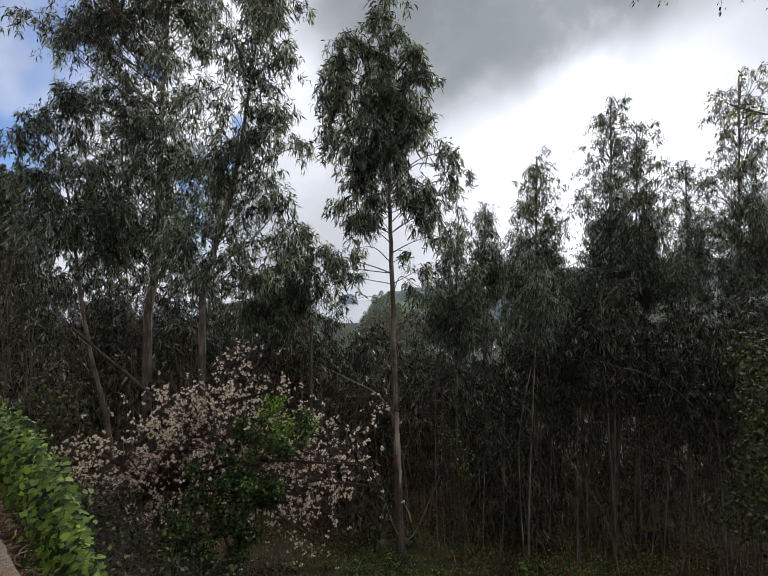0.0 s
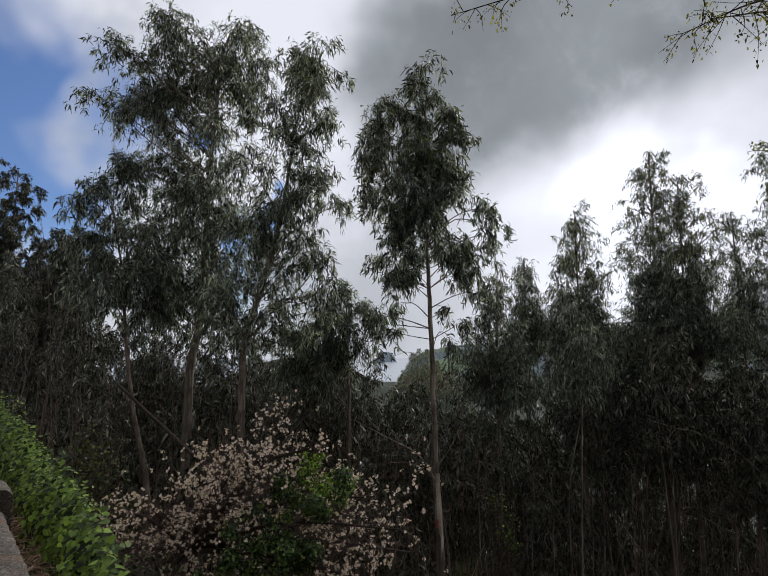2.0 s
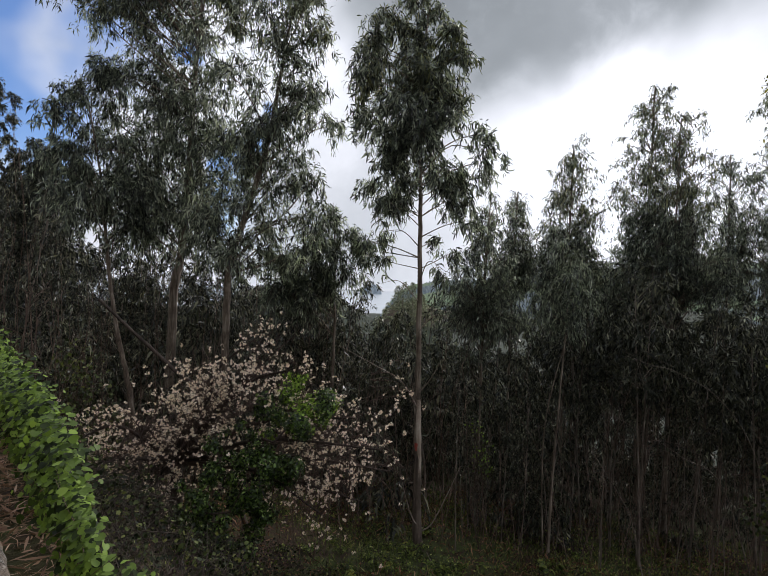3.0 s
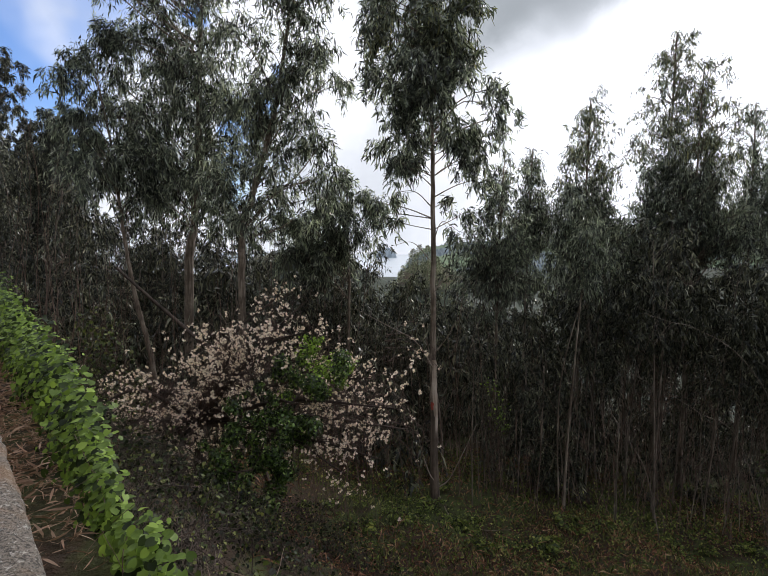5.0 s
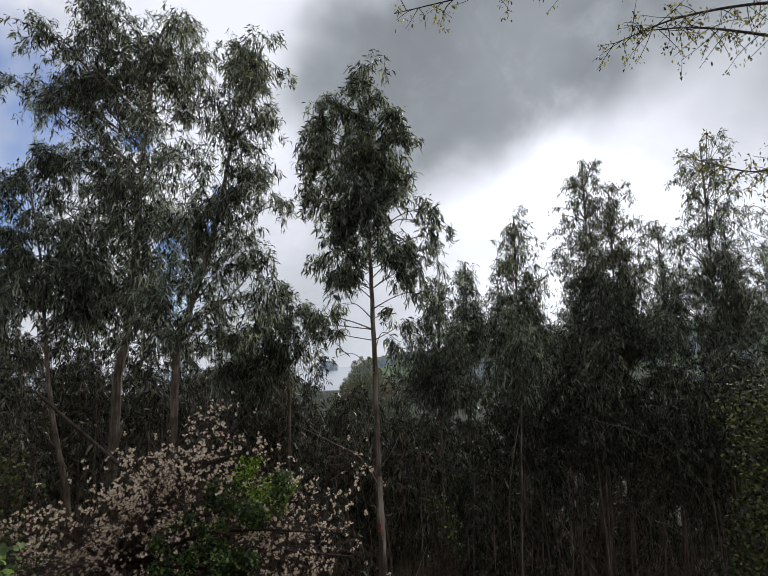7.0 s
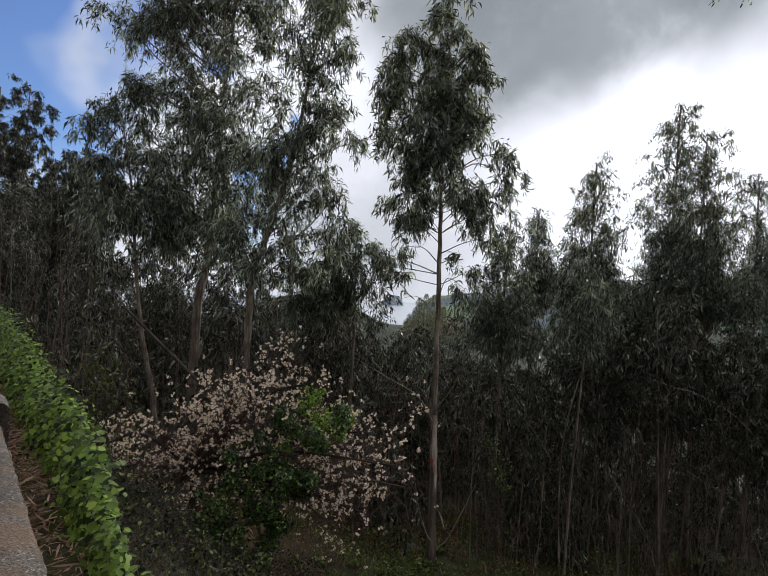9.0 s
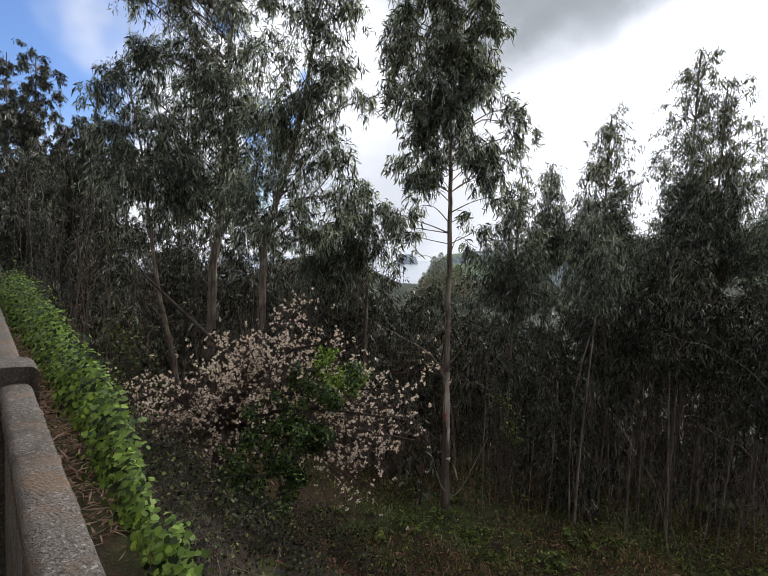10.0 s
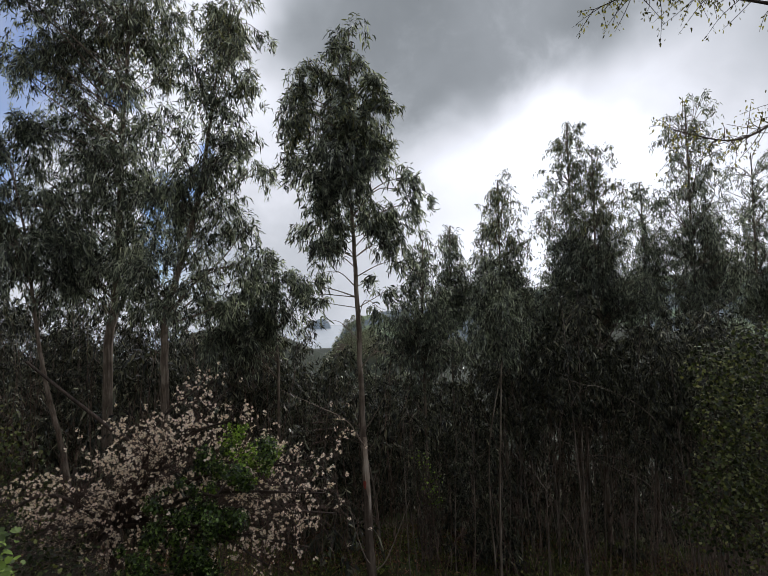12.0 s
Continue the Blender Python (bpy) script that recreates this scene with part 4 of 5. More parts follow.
def flowers(soup, at, size, rng):
    """Small open blossoms: five rounded petals each."""
    n = len(at)
    axis = unit(rng.normal(size=(n, 3)) + np.array((0, -0.5, 0.4)))
    a = unit(np.cross(axis, rng.normal(size=(n, 3))))
    b = np.cross(axis, a)
    for k in range(5):
        ang = 2 * math.pi * k / 5
        d = math.cos(ang) * a + math.sin(ang) * b
        e = -math.sin(ang) * a + math.cos(ang) * b
        s = size[:, None]
        quad = np.stack([at, at + s * (0.72 * d + 0.48 * e + 0.2 * axis), at + s * (1.0 * d + 0.32 * axis), at + s * (0.72 * d - 0.48 * e + 0.2 * axis)], 1)
        soup.add(quad.reshape(-1, 3), (np.arange(n) * 4)[:, None] + np.array([[0, 1, 2, 3]]))


def build_plum():
    rng = np.random.default_rng(41)
    y0 = 7.0
    bx, by = -3.15, 7.2
    base = np.array((bx, by, on_ground(bx, by)))
    root = thing("plum_tree", base, "blossoming wild plum with pale pink flowers on bare brown twigs", "tree")
    fork = base + np.array((0.1, -0.1, 0.9))
    soup = Soup()
    p = curve_through([base - np.array((0, 0, 0.15)), base + np.array((0.08, 0.02, 0.45)), fork], 5)
    tube(soup, p, np.linspace(0.11, 0.075, len(p)), 9)
    piece("trunk", soup, PLUM_BARK, root)
    twigs, fine, bloom = Soup(), Soup(), Soup()
    flower_at = []
    for x, z, r in PLUM:
        c = np.array((x, y0 + rng.uniform(-0.8, 0.6), z))
        mid = fork * 0.5 + c * 0.5 + np.array((0, 0, 0.25)) + rng.normal(size=3) * 0.12
        limb = curve_through([fork, mid, c], 8)
        soup = Soup()
        tube(soup, limb, np.linspace(0.034, 0.008, len(limb)), 6)
        piece("limb", soup, PLUM_BARK, root)
        for _ in range(int(54 * (r / 0.4) ** 1.4)):
            d = unit(rng.normal(size=3) + np.array((0, 0, 0.55)))
            b = limb[rng.integers(len(limb) // 3, len(limb))]
            L = r * rng.uniform(0.6, 1.9)
            e = b + (c - b) * rng.uniform(0.2, 1.0) + d * L
            m = (b + e) / 2 + rng.normal(size=3) * 0.06 + np.array((0, 0, 0.05))
            tw = curve_through([b, m, e], 5)
            tube(twigs, tw, np.linspace(0.0042, 0.0012, len(tw)), 3)
            for _ in range(2):
                q = tw[rng.integers(3, len(tw))]
                s = q + unit(rng.normal(size=3) + d) * rng.uniform(0.08, 0.3)
                st = np.linspace(q, s, 4) + rng.normal(size=(4, 3)) * 0.008
                tube(fine, st, np.linspace(0.002, 0.0008, 4), 3)
                if rng.random() < 0.55:
                    flower_at.append(st[-1])
                if rng.random() < 0.3:
                    flower_at.append(st[2])
            if rng.random() < 0.8:
                flower_at.append(tw[-1])
            if rng.random() < 0.4:
                flower_at.append(tw[rng.integers(6, len(tw))])
    # long switches that arch down on the open side
    for _ in range(46):
        x = rng.uniform(-1.6, 0.15)
        b = np.array((x * 0.7 - 0.5, y0 + rng.uniform(-0.6, 0.4), rng.uniform(3.5, 4.2)))
        e = b + np.array((rng.uniform(0.1, 0.7), rng.uniform(-0.5, 0.3), -rng.uniform(0.5, 1.6)))
        m = (b + e) / 2 + np.array((0.12, 0, 0.3))
        tw = curve_through([b, m, e], 6)
        tube(twigs, tw, np.linspace(0.005, 0.0015, len(tw)), 3)
        for q in tw[4:]:
            if rng.random() < 0.13:
                flower_at.append(q)
    for _ in range(7):
        b = np.array((-0.5, y0 + rng.uniform(-0.2, 0.4), 4.4 + rng.uniform(-0.2, 0.3)))
        e = np.array((rng.uniform(0.0, 0.45), y0 + 0.3, rng.uniform(3.9, 4.8)))
        tw = curve_through([b, (b + e) / 2 + np.array((0, 0, 0.15)), e], 6)
        tube(twigs, tw, np.linspace(0.006, 0.0015, len(tw)), 3)
        flower_at += [q for q in tw[3:] if rng.random() < 0.3]
    at = np.array(flower_at)
    at = at[rng.random(len(at)) < 0.72]
    at = np.repeat(at, 5, 0) + rng.normal(size=(len(at) * 5, 3)) * 0.013
    flowers(bloom, at, rng.uniform(0.011, 0.018, len(at)), rng)
    tagged(piece("twig_growth", twigs, PLUM_TWIG, root), kind="stuff")
    tagged(piece("fine_twig_growth", fine, PLUM_TWIG, root), kind="stuff")
    tagged(piece("blossom", bloom, PETAL, root, "pale pink blossom"), kind="stuff")


build_plum()

IVY = [(-1.25, 4.35, 0.27), (-1.45, 4.1, 0.3), (-1.68, 3.85, 0.3), (-1.85, 3.55, 0.36), (-1.95, 3.25, 0.32), (-2.25, 3.35, 0.28), (-2.2, 2.85, 0.34), (-2.5, 2.5, 0.34), (-2.6, 2.1, 0.32), (-2.2, 2.2, 0.3)]


def leafy_ball(soup, c, r, count, size, rng, squash=1.0):
    d = unit(rng.normal(size=(count, 3)))
    at = np.asarray(c) + d * r * (rng.random((count, 1)) ** 0.4) * np.array((1, squash, 1))
    nrm = unit(d * 0.7 + rng.normal(size=(count, 3)) * 0.6 + np.array((0, -0.2, 0.4)))
    broad(soup, at, nrm, size * rng.uniform(0.6, 1.3, count), rng)


def build_ivy():
    rng = np.random.default_rng(42)
    base = (-2.15, 6.75, on_ground(-2.15, 6.75))
    root = thing("ivy", base, "dark glossy ivy climbing through the plum", "ivy")
    leaves, stems = Soup(), Soup()
    last = np.array(base)
    for x, z, r in reversed(IVY):
        c = np.array((x * 0.94 - 0.16, 6.3 + rng.uniform(-0.15, 0.15), z * 0.97 + 0.05))
        p = curve_through([last, (last + c) / 2 + rng.normal(size=3) * 0.06, c], 4)
        tube(stems, p, 0.012, 5)
        last = c
        for _ in range(10):
            o = rng.normal(size=3) * r * np.array((0.95, 0.5, 0.85))
            k = r * rng.uniform(0.15, 0.5)
            leafy_ball(leaves, c + o, k, int(16000 * k * k), 0.030, rng)
    tagged(piece("stem_growth", stems, PLUM_BARK, root), kind="stuff")
    tagged(piece("foliage", leaves, IVY_LEAF, root), kind="stuff")
    tuft = thing("leafy_shoots", (-1.3, 6.6, 4.0), "bright green new shoots in the plum", "shoots")
    soup, st = Soup(), Soup()
    for x, z, r in ((-1.34, 4.44, 0.22), (-1.16, 4.34, 0.2), (-1.48, 4.28, 0.2), (-1.28, 4.16, 0.2)):
        c = np.array((x, 6.6, z))
        tube(st, curve_through([(-1.6, 6.6, 3.8), (-1.42, 6.6, 4.05), c], 4), 0.008, 4)
        for _ in range(11):
            k = r * rng.uniform(0.2, 0.5)
            leafy_ball(soup, c + rng.normal(size=3) * r * 0.75, k, int(7000 * k * k), 0.031, rng)
    tagged(piece("stem_growth", st, TWIG, tuft), kind="stuff")
    tagged(piece("foliage", soup, LIME_LEAF, tuft), kind="stuff")


build_ivy()


# ---------------------------------------------------------------- vine hedge on the terrace's edge
def along_edge(d, s, z):
    c = EDGE + ALONG * d + OUT * s
    return np.array((c[0], c[1], z))


def build_vines():
    rng = np.random.default_rng(51)
    root = thing("vine_hedge", along_rail(2.5, 0.42, 5.14), "bright green leafy vine trailing along the parapet's outer edge", "vine")
    stems = Soup()
    at, nrm, size = [], [], []
    d = 0.2
    while d < 10.0:
        # low and narrow at the near end, taller and wider further along
        grown = min(1.0, max(0.0, (d - 1.0) / 1.5))
        lump = 0.5 * math.sin(6.9 * d + 0.4) + 0.3 * math.sin(15.0 * d + 2) + 0.2 * math.sin(33.0 * d)
        slim = 0.72 + 0.28 * grown
        tall = 0.10 + 0.17 * grown + 0.075 * lump + 0.012 * max(0.0, d - 2.5)
        wide = (0.036 + 0.048 * grown + 0.028 * lump) * slim + 0.022 * max(0.0, d - 2.5)
        centre = 0.415 + 0.050 * grown + 0.012 * math.sin(3.1 * d) + 0.010 * max(0.0, d - 2.5)
        n = int(100 + 60 * lump + 85 * grown)
        for _ in range(n):
            ai, ki = rng.uniform(-0.6, math.pi * 1.08), rng.uniform(0.35, 1.12) * (1.35 if rng.random() < 0.1 else 1.0)
            s = centre + math.cos(ai) * wide * ki
            z = 5.13 + math.sin(ai) * tall * ki - 0.5 * max(0, s - centre)
            at.append(along_rail(d + rng.uniform(-0.06, 0.06), s, z + rng.normal() * 0.012))
            o = RAIL_OUT * math.cos(ai) - RAIL_WAY * 0.25
            nrm.append((o[0] * 0.7 + rng.normal() * 0.34, o[1] * 0.7 - 0.25 + rng.normal() * 0.34, math.sin(ai) * 0.6 + 0.5 + rng.normal() * 0.42))
            size.append(rng.uniform(0.011, 0.027) * (0.8 + 0.2 * grown))
        # leaves that hang down the outer side
        for _ in range(int(26 + 34 * grown)):
            s = centre + wide * rng.uniform(0.6, 1.1)
            at.append(along_rail(d + rng.uniform(-0.06, 0.06), s, 5.12 - rng.uniform(0.0, 0.45)))
            nrm.append((RAIL_OUT[0] * 0.9 + rng.normal() * 0.3, RAIL_OUT[1] * 0.9 - 0.3 + rng.normal() * 0.3, 0.45 + rng.normal() * 0.25))
            size.append(rng.uniform(0.012, 0.026))
        d += 0.07
    for _ in range(60):
        pts = [along_rail(rng.uniform(0.3, 6), rng.uniform(0.34, 0.46), 5.14)]
        for _ in range(3):
            step = RAIL_WAY * rng.uniform(-0.12, 0.15) + RAIL_OUT * rng.uniform(-0.04, 0.06)
            pts.append(pts[-1] + np.array((step[0], step[1], rng.uniform(-0.01, 0.10))))
        p = curve_through(pts, 4)
        tube(stems, p, np.linspace(0.0012, 0.0006, len(p)), 4)
    tagged(piece("stem_growth", stems, TWIG, root), kind="stuff")
    at, nrm, size = np.array(at), unit(np.array(nrm)), np.array(size)
    d_along = at[:, :2] @ RAIL_WAY
    near = (d_along > 1.1) & (d_along < 3.2) & (nrm[:, 2] > 0.25)
    single = np.flatnonzero(near)[::4][:280]
    rest = np.setdiff1d(np.arange(len(at)), single)
    soup = Soup()
    broad(soup, at[rest], nrm[rest], size[rest], rng, 0.32, 1.0, True)
    tagged(piece("foliage", soup, VINE_LEAF, root), kind="stuff")
    shapes = []
    for k in range(6):
        soup = Soup()
        broad(soup, np.zeros((1, 3)), np.array([[0, 0, 1.0]]), np.array([1.0]), rng, 0.22 + 0.05 * k, 0.92 + 0.04 * k, True)
        shapes.append(soup.mesh("leaf", VINE_LEAF))
    for k in single:
        ob = new("leaf", shapes[k % 6])
        ob.parent = root
        ob.matrix_parent_inverse = parent_inverse(root)
        turn = Vector(nrm[k]).to_track_quat("Z", "Y") @ Euler((0, 0, rng.uniform(0, 6.28))).to_quaternion()
        ob.matrix_basis = Matrix.LocRotScale(Vector(at[k]), turn, Vector((size[k] * 1.1,) * 3))
    # dry litter between parapet and vine
    dry = thing("dry_litter", along_rail(2.0, 0.28, 5.14), "dry brown leaf and twig litter behind the parapet", "litter", kind="stuff")
    n = 5200
    dd, ss = rng.uniform(0.2, 6.0, n), rng.uniform(0.205, 0.40, n)
    keep = rng.random(n) < np.clip((dd - 1.3) / 0.8, 0.12, 1.0)
    p = np.array([along_rail(a, b, 5.142) for a, b in zip(dd[keep], ss[keep])])
    n = len(p)
    p[:, 2] += rng.random(n) * 0.02
    w = unit(rng.normal(size=(n, 3)) * np.array((1, 1, 0.22)))
    soup = Soup()
    blades(soup, p, w, rng.uniform(0.02, 0.085, n), rng.uniform(0.002, 0.008, n), np.zeros(n), rng)
    tagged(piece("dry_stalk_layer", soup, STRAW, dry), kind="stuff")


build_vines()


# ---------------------------------------------------------------- undergrowth
def build_undergrowth():
    rng = np.random.default_rng(61)
    n = 60000
    x, y = rng.uniform(-4.5, 9.5, n), rng.uniform(5.0, 15.0, n)
    keep = ((np.sin(1.3 * x + 0.5) * np.sin(1.1 * y) + rng.normal(size=n) * 0.5) > -0.4) & (out_from_edge(x, y) > 3.6 + 0.5 * np.sin(2.3 * x) + rng.normal(size=n) * 0.25)
    x, y = x[keep], y[keep]
    at = np.stack([x, y, ground_z(x, y) - 0.01], 1)
    n = len(at)
    way = unit(rng.normal(size=(n, 3)) * np.array((0.45, 0.45, 0.1)) + np.array((0, 0, 1.0)))
    soup = Soup()
    blades(soup, at, way, rng.uniform(0.08, 0.26, n), rng.uniform(0.008, 0.018, n), rng.uniform(0.1, 0.7, n), rng, simple=True)
    tagged(piece("grass", soup, GRASS), "tufts of green grass on the floor of the wood", "grass", kind="stuff")
    n = 64000
    x, y = rng.uniform(-6, 9, n), rng.uniform(2.6, 13.0, n)
    bank = np.exp(-((out_from_edge(x, y) - 1.4) / 1.2) ** 2)
    keep = ((np.sin(0.9 * x) * np.sin(1.5 * y + 1) + rng.normal(size=n) * 0.4 + bank) > 0.1) & (out_from_edge(x, y) > 0.25)
    x, y = x[keep], y[keep]
    thin = (out_from_edge(x, y) > 3.2) | (rng.random(len(x)) < 0.12)
    x, y = x[thin], y[thin]
    # heaped into low clumps
    heap = np.clip(1.2 * np.sin(2.3 * x + 1.1 * np.sin(1.7 * y)) * np.sin(2.9 * y + 0.8 * np.sin(2.1 * x)) + 0.15, 0.02, 1)
    at = np.stack([x, y, ground_z(x, y) + rng.random(len(x)) ** 1.3 * 0.5 * heap], 1)
    nrm = unit(rng.normal(size=(len(x), 3)) * 0.7 + np.array((0, -0.3, 0.8)))
    soup = Soup()
    broad(soup, at, nrm, rng.uniform(0.020, 0.052, len(x)), rng, 0.5, 0.7)
    tagged(piece("bramble_cover", soup, BRAMBLE_LEAF), "low green bramble and fern leaves", "brambles", kind="stuff")
    n = 60000
    x, y = rng.uniform(-6, 9, n), rng.uniform(3.4, 15.0, n)
    slope = np.exp(-((out_from_edge(x, y) - 2.0) / 1.6) ** 2)
    keep = ((np.sin(0.8 * x + 2) * np.sin(1.2 * y) + rng.normal(size=n) * 0.4 + 0.25 * slope - 0.5 * (out_from_edge(x, y) < 2.4) + 0.9 * np.exp(-((x - 1.2) / 2.2) ** 2 - ((y - 7.6) / 0.9) ** 2)) > 0.1) & (out_from_edge(x, y) > 0.25)
    x, y = x[keep], y[keep]
    at = np.stack([x, y, ground_z(x, y) + rng.random(len(x)) * 0.12], 1)
    way = unit(rng.normal(size=(len(x), 3)) + np.array((0, 0, 0.35)))
    soup = Soup()
    blades(soup, at, way, rng.uniform(0.06, 0.22, len(x)), rng.uniform(0.008, 0.022, len(x)), rng.uniform(0, 0.6, len(x)), rng, simple=True)
    tagged(piece("dead_bracken", soup, BRACKEN), "rusty brown dead bracken and fallen leaves", "bracken", kind="stuff")
    # bare brush: thin brown stems that fill the hollow
    soup = Soup()
    for _ in range(760):
        x, y = rng.uniform(-8, 9.5), rng.uniform(8.2, 15)
        if x > -1.2 and y < 10.3:
            continue
        b = np.array((x, y, on_ground(x, y)))
        h = rng.uniform(0.8, 3.2) if rng.random() < 0.7 else rng.uniform(3.0, 4.6)
        e = b + np.array((rng.normal() * 0.14 * h, rng.normal() * 0.14 * h, h))
        p = curve_through([b, (b * 0.65 + e * 0.35) + rng.normal(size=3) * 0.07, (b * 0.3 + e * 0.7) + rng.normal(size=3) * 0.08, e], 3)
        tube(soup, p, np.linspace(0.007, 0.002, len(p)), 3)
        for _ in range(3):
            q = p[rng.integers(2, len(p))]
            s = q + np.array((rng.normal() * 0.2, rng.normal() * 0.2, rng.uniform(0.05, 0.4)))
            tube(soup, np.linspace(q, s, 3), (0.003, 0.002, 0.001), 3)
    tagged(piece("brushwood", soup, PALE_TWIG), "thin bare brown stems of brushwood", "brushwood", kind="stuff")


build_undergrowth()


def fern(seed, reach):
    """A low fern: arching fronds with two rows of leaflets, standing at the origin."""
    rng = np.random.default_rng(seed)
    root = thing("fern", (0, 0, 0), "fresh green fern on the floor of the wood", "fern", "ferns under the gums")
    stalks, leaflets = Soup(), Soup()
    for k in range(9):
        a = 2 * math.pi * (k + rng.uniform(-0.3, 0.3)) / 9
        L = reach * rng.uniform(0.7, 1.2)
        d = np.array((math.cos(a), math.sin(a), 0))
        p = curve_through([(0, 0, -0.05), d * L * 0.35 + np.array((0, 0, L * 0.55)), d * L * 0.8 + np.array((0, 0, L * 0.62)), d * L * 1.15 + np.array((0, 0, L * 0.36))], 5)
        tube(stalks, p, np.linspace(0.005, 0.0015, len(p)), 3)
        side = np.array((-d[1], d[0], 0.0))
        f = np.linspace(0.22, 0.98, 15)
        at = np.stack([np.interp(f * (len(p) - 1), np.arange(len(p)), p[:, i]) for i in range(3)], 1)
        size = L * 0.40 * np.sin((0.12 + 0.88 * f) * math.pi) ** 0.8 + 0.012
        for sign in (-1, 1):
            way = unit(side * sign + d * 0.45 + rng.normal(size=(15, 3)) * 0.12)
            blades(leaflets, at, way, size, size * 0.34 + 0.006, np.full(15, 0.25), rng, simple=True)
    tagged(piece("stalk_growth", stalks, PLUM_TWIG, root), kind="stuff")
    tagged(piece("frond_growth", leaflets, BRAMBLE_LEAF, root), kind="stuff")
    return root


def plant_ferns():
    rng = np.random.default_rng(63)
    ferns = [fern(64, 0.19), fern(65, 0.15), fern(66, 0.22)]
    placed = 0
    for patch_x, patch_y, count in ((-0.6, 8.7, 9), (0.9, 9.4, 8), (1.7, 8.8, 9), (3.0, 9.8, 7), (4.6, 9.6, 6), (-1.4, 9.6, 5), (6.0, 10.2, 5)):
        for _ in range(count):
            x, y = patch_x + rng.normal() * 0.45, patch_y + rng.normal() * 0.4
            m = pose(x, y, on_ground(x, y), rng.uniform(-8, 8), rng.uniform(-8, 8), rng.uniform(0, 360)) @ Matrix.Scale(rng.uniform(0.6, 1.15), 4)
            if placed < 3:
                ferns[placed].matrix_basis = m
            else:
                copy_thing(ferns[placed % 3], m)
            placed += 1


plant_ferns()


def bare_pole(height, seed):
    """A dead young gum: a thin leaning pole with a few dry side shoots, standing at the origin."""
    rng = np.random.default_rng(seed)
    root = thing("dead_sapling", (0, 0, 0), "thin bare pole of a dead young gum", "sapling", "bare poles in the thicket")
    a, b = rng.normal(size=2) * 0.09 * height
    p = curve_through([(0, 0, -0.1), (a * 0.2 + rng.normal() * 0.05, b * 0.2, height * 0.35), (a * 0.55 + rng.normal() * 0.06, b * 0.6, height * 0.7), (a, b, height)], 5)
    soup = Soup()
    tube(soup, p, np.linspace(0.013, 0.004, len(p)), 5)
    piece("pole", soup, THIN_BARK, root)
    soup = Soup()
    for _ in range(7):
        k = rng.integers(3, len(p) - 1)
        d = rng.normal(size=3) * np.array((0.4, 0.4, 0.2)) + np.array((0, 0, 0.35))
        q = curve_through([p[k], p[k] + d * 0.5 + rng.normal(size=3) * 0.03, p[k] + d], 3)
        tube(soup, q, np.linspace(0.004, 0.0015, len(q)), 3)
    tagged(piece("dry_growth", soup, THIN_BARK, root), kind="stuff")
    return root


def plant_poles():
    rng = np.random.default_rng(67)
    poles = [bare_pole(h, 68 + k) for k, h in enumerate((2.6, 3.4, 4.2, 3.0))]
    for k in range(26):
        x, y = rng.uniform(0.7, 8.2), rng.uniform(10.2, 12.4)
        m = pose(x, y, on_ground(x, y), rng.uniform(-6, 6), rng.uniform(-6, 6), rng.uniform(0, 360)) @ Matrix.Scale(rng.uniform(0.75, 1.1), 4)
        if k < 4:
            poles[k].matrix_basis = m
        else:
            copy_thing(poles[k % 4], m)


plant_poles()


def bush(name, label, place, tufts, leaf, count, size, seed, sprigs=24, upright=True):
    """A broad-leaved bush: stems from the ground to leafy tufts."""
    rng = np.random.default_rng(seed)
    root = thing(name, place, label, "shrub")
    stems, leaves = Soup(), Soup()
    b = np.array(place)
    for x, y, z, r in tufts:
        c = np.array((x, y, z))
        foot = b if upright else np.array((x + rng.normal() * 0.15, y + rng.normal() * 0.15, on_ground(x, y)))
        p = curve_through([foot, (foot + c) / 2 + rng.normal(size=3) * 0.12, c], 5)
        tube(stems, p, np.linspace(0.0045, 0.002, len(p)), 4)
        for _ in range(sprigs):
            e = c + unit(rng.normal(size=3) + (0, 0, 0.5)) * r * rng.uniform(0.5, 1.25)
            q = p[rng.integers(2, len(p))] + rng.normal(size=3) * 0.35 * r
            tube(stems, curve_through([q, (q + e) / 2 + rng.normal(size=3) * 0.25 * r, e], 3), np.linspace(0.0022, 0.0008, 7), 3)
        leafy_ball(leaves, c, r, int(count * r * r), size, rng)
    # low brambles get the darker bark, which stands in for shade
    tagged(piece("stem_growth", stems, PLUM_TWIG if upright else PLUM_BARK, root), kind="stuff")
    tagged(piece("foliage", leaves, leaf, root), kind="stuff")


bush("shrub", "tall leafy green shrub at the edge of the wood", (6.6, 8.6, on_ground(6.6, 8.6)),
     [(6.2, 8.6, 4.9, 0.6), (6.8, 8.4, 5.2, 0.6), (6.1, 8.4, 4.1, 0.6), (6.9, 8.6, 4.3, 0.7), (5.9, 8.2, 3.3, 0.6), (6.6, 8.3, 3.3, 0.7), (5.6, 8.3, 2.6, 0.5), (6.3, 8.1, 2.4, 0.7), (7.1, 8.5, 3.0, 0.7)], SHRUB_LEAF, 1900, 0.05, 71)
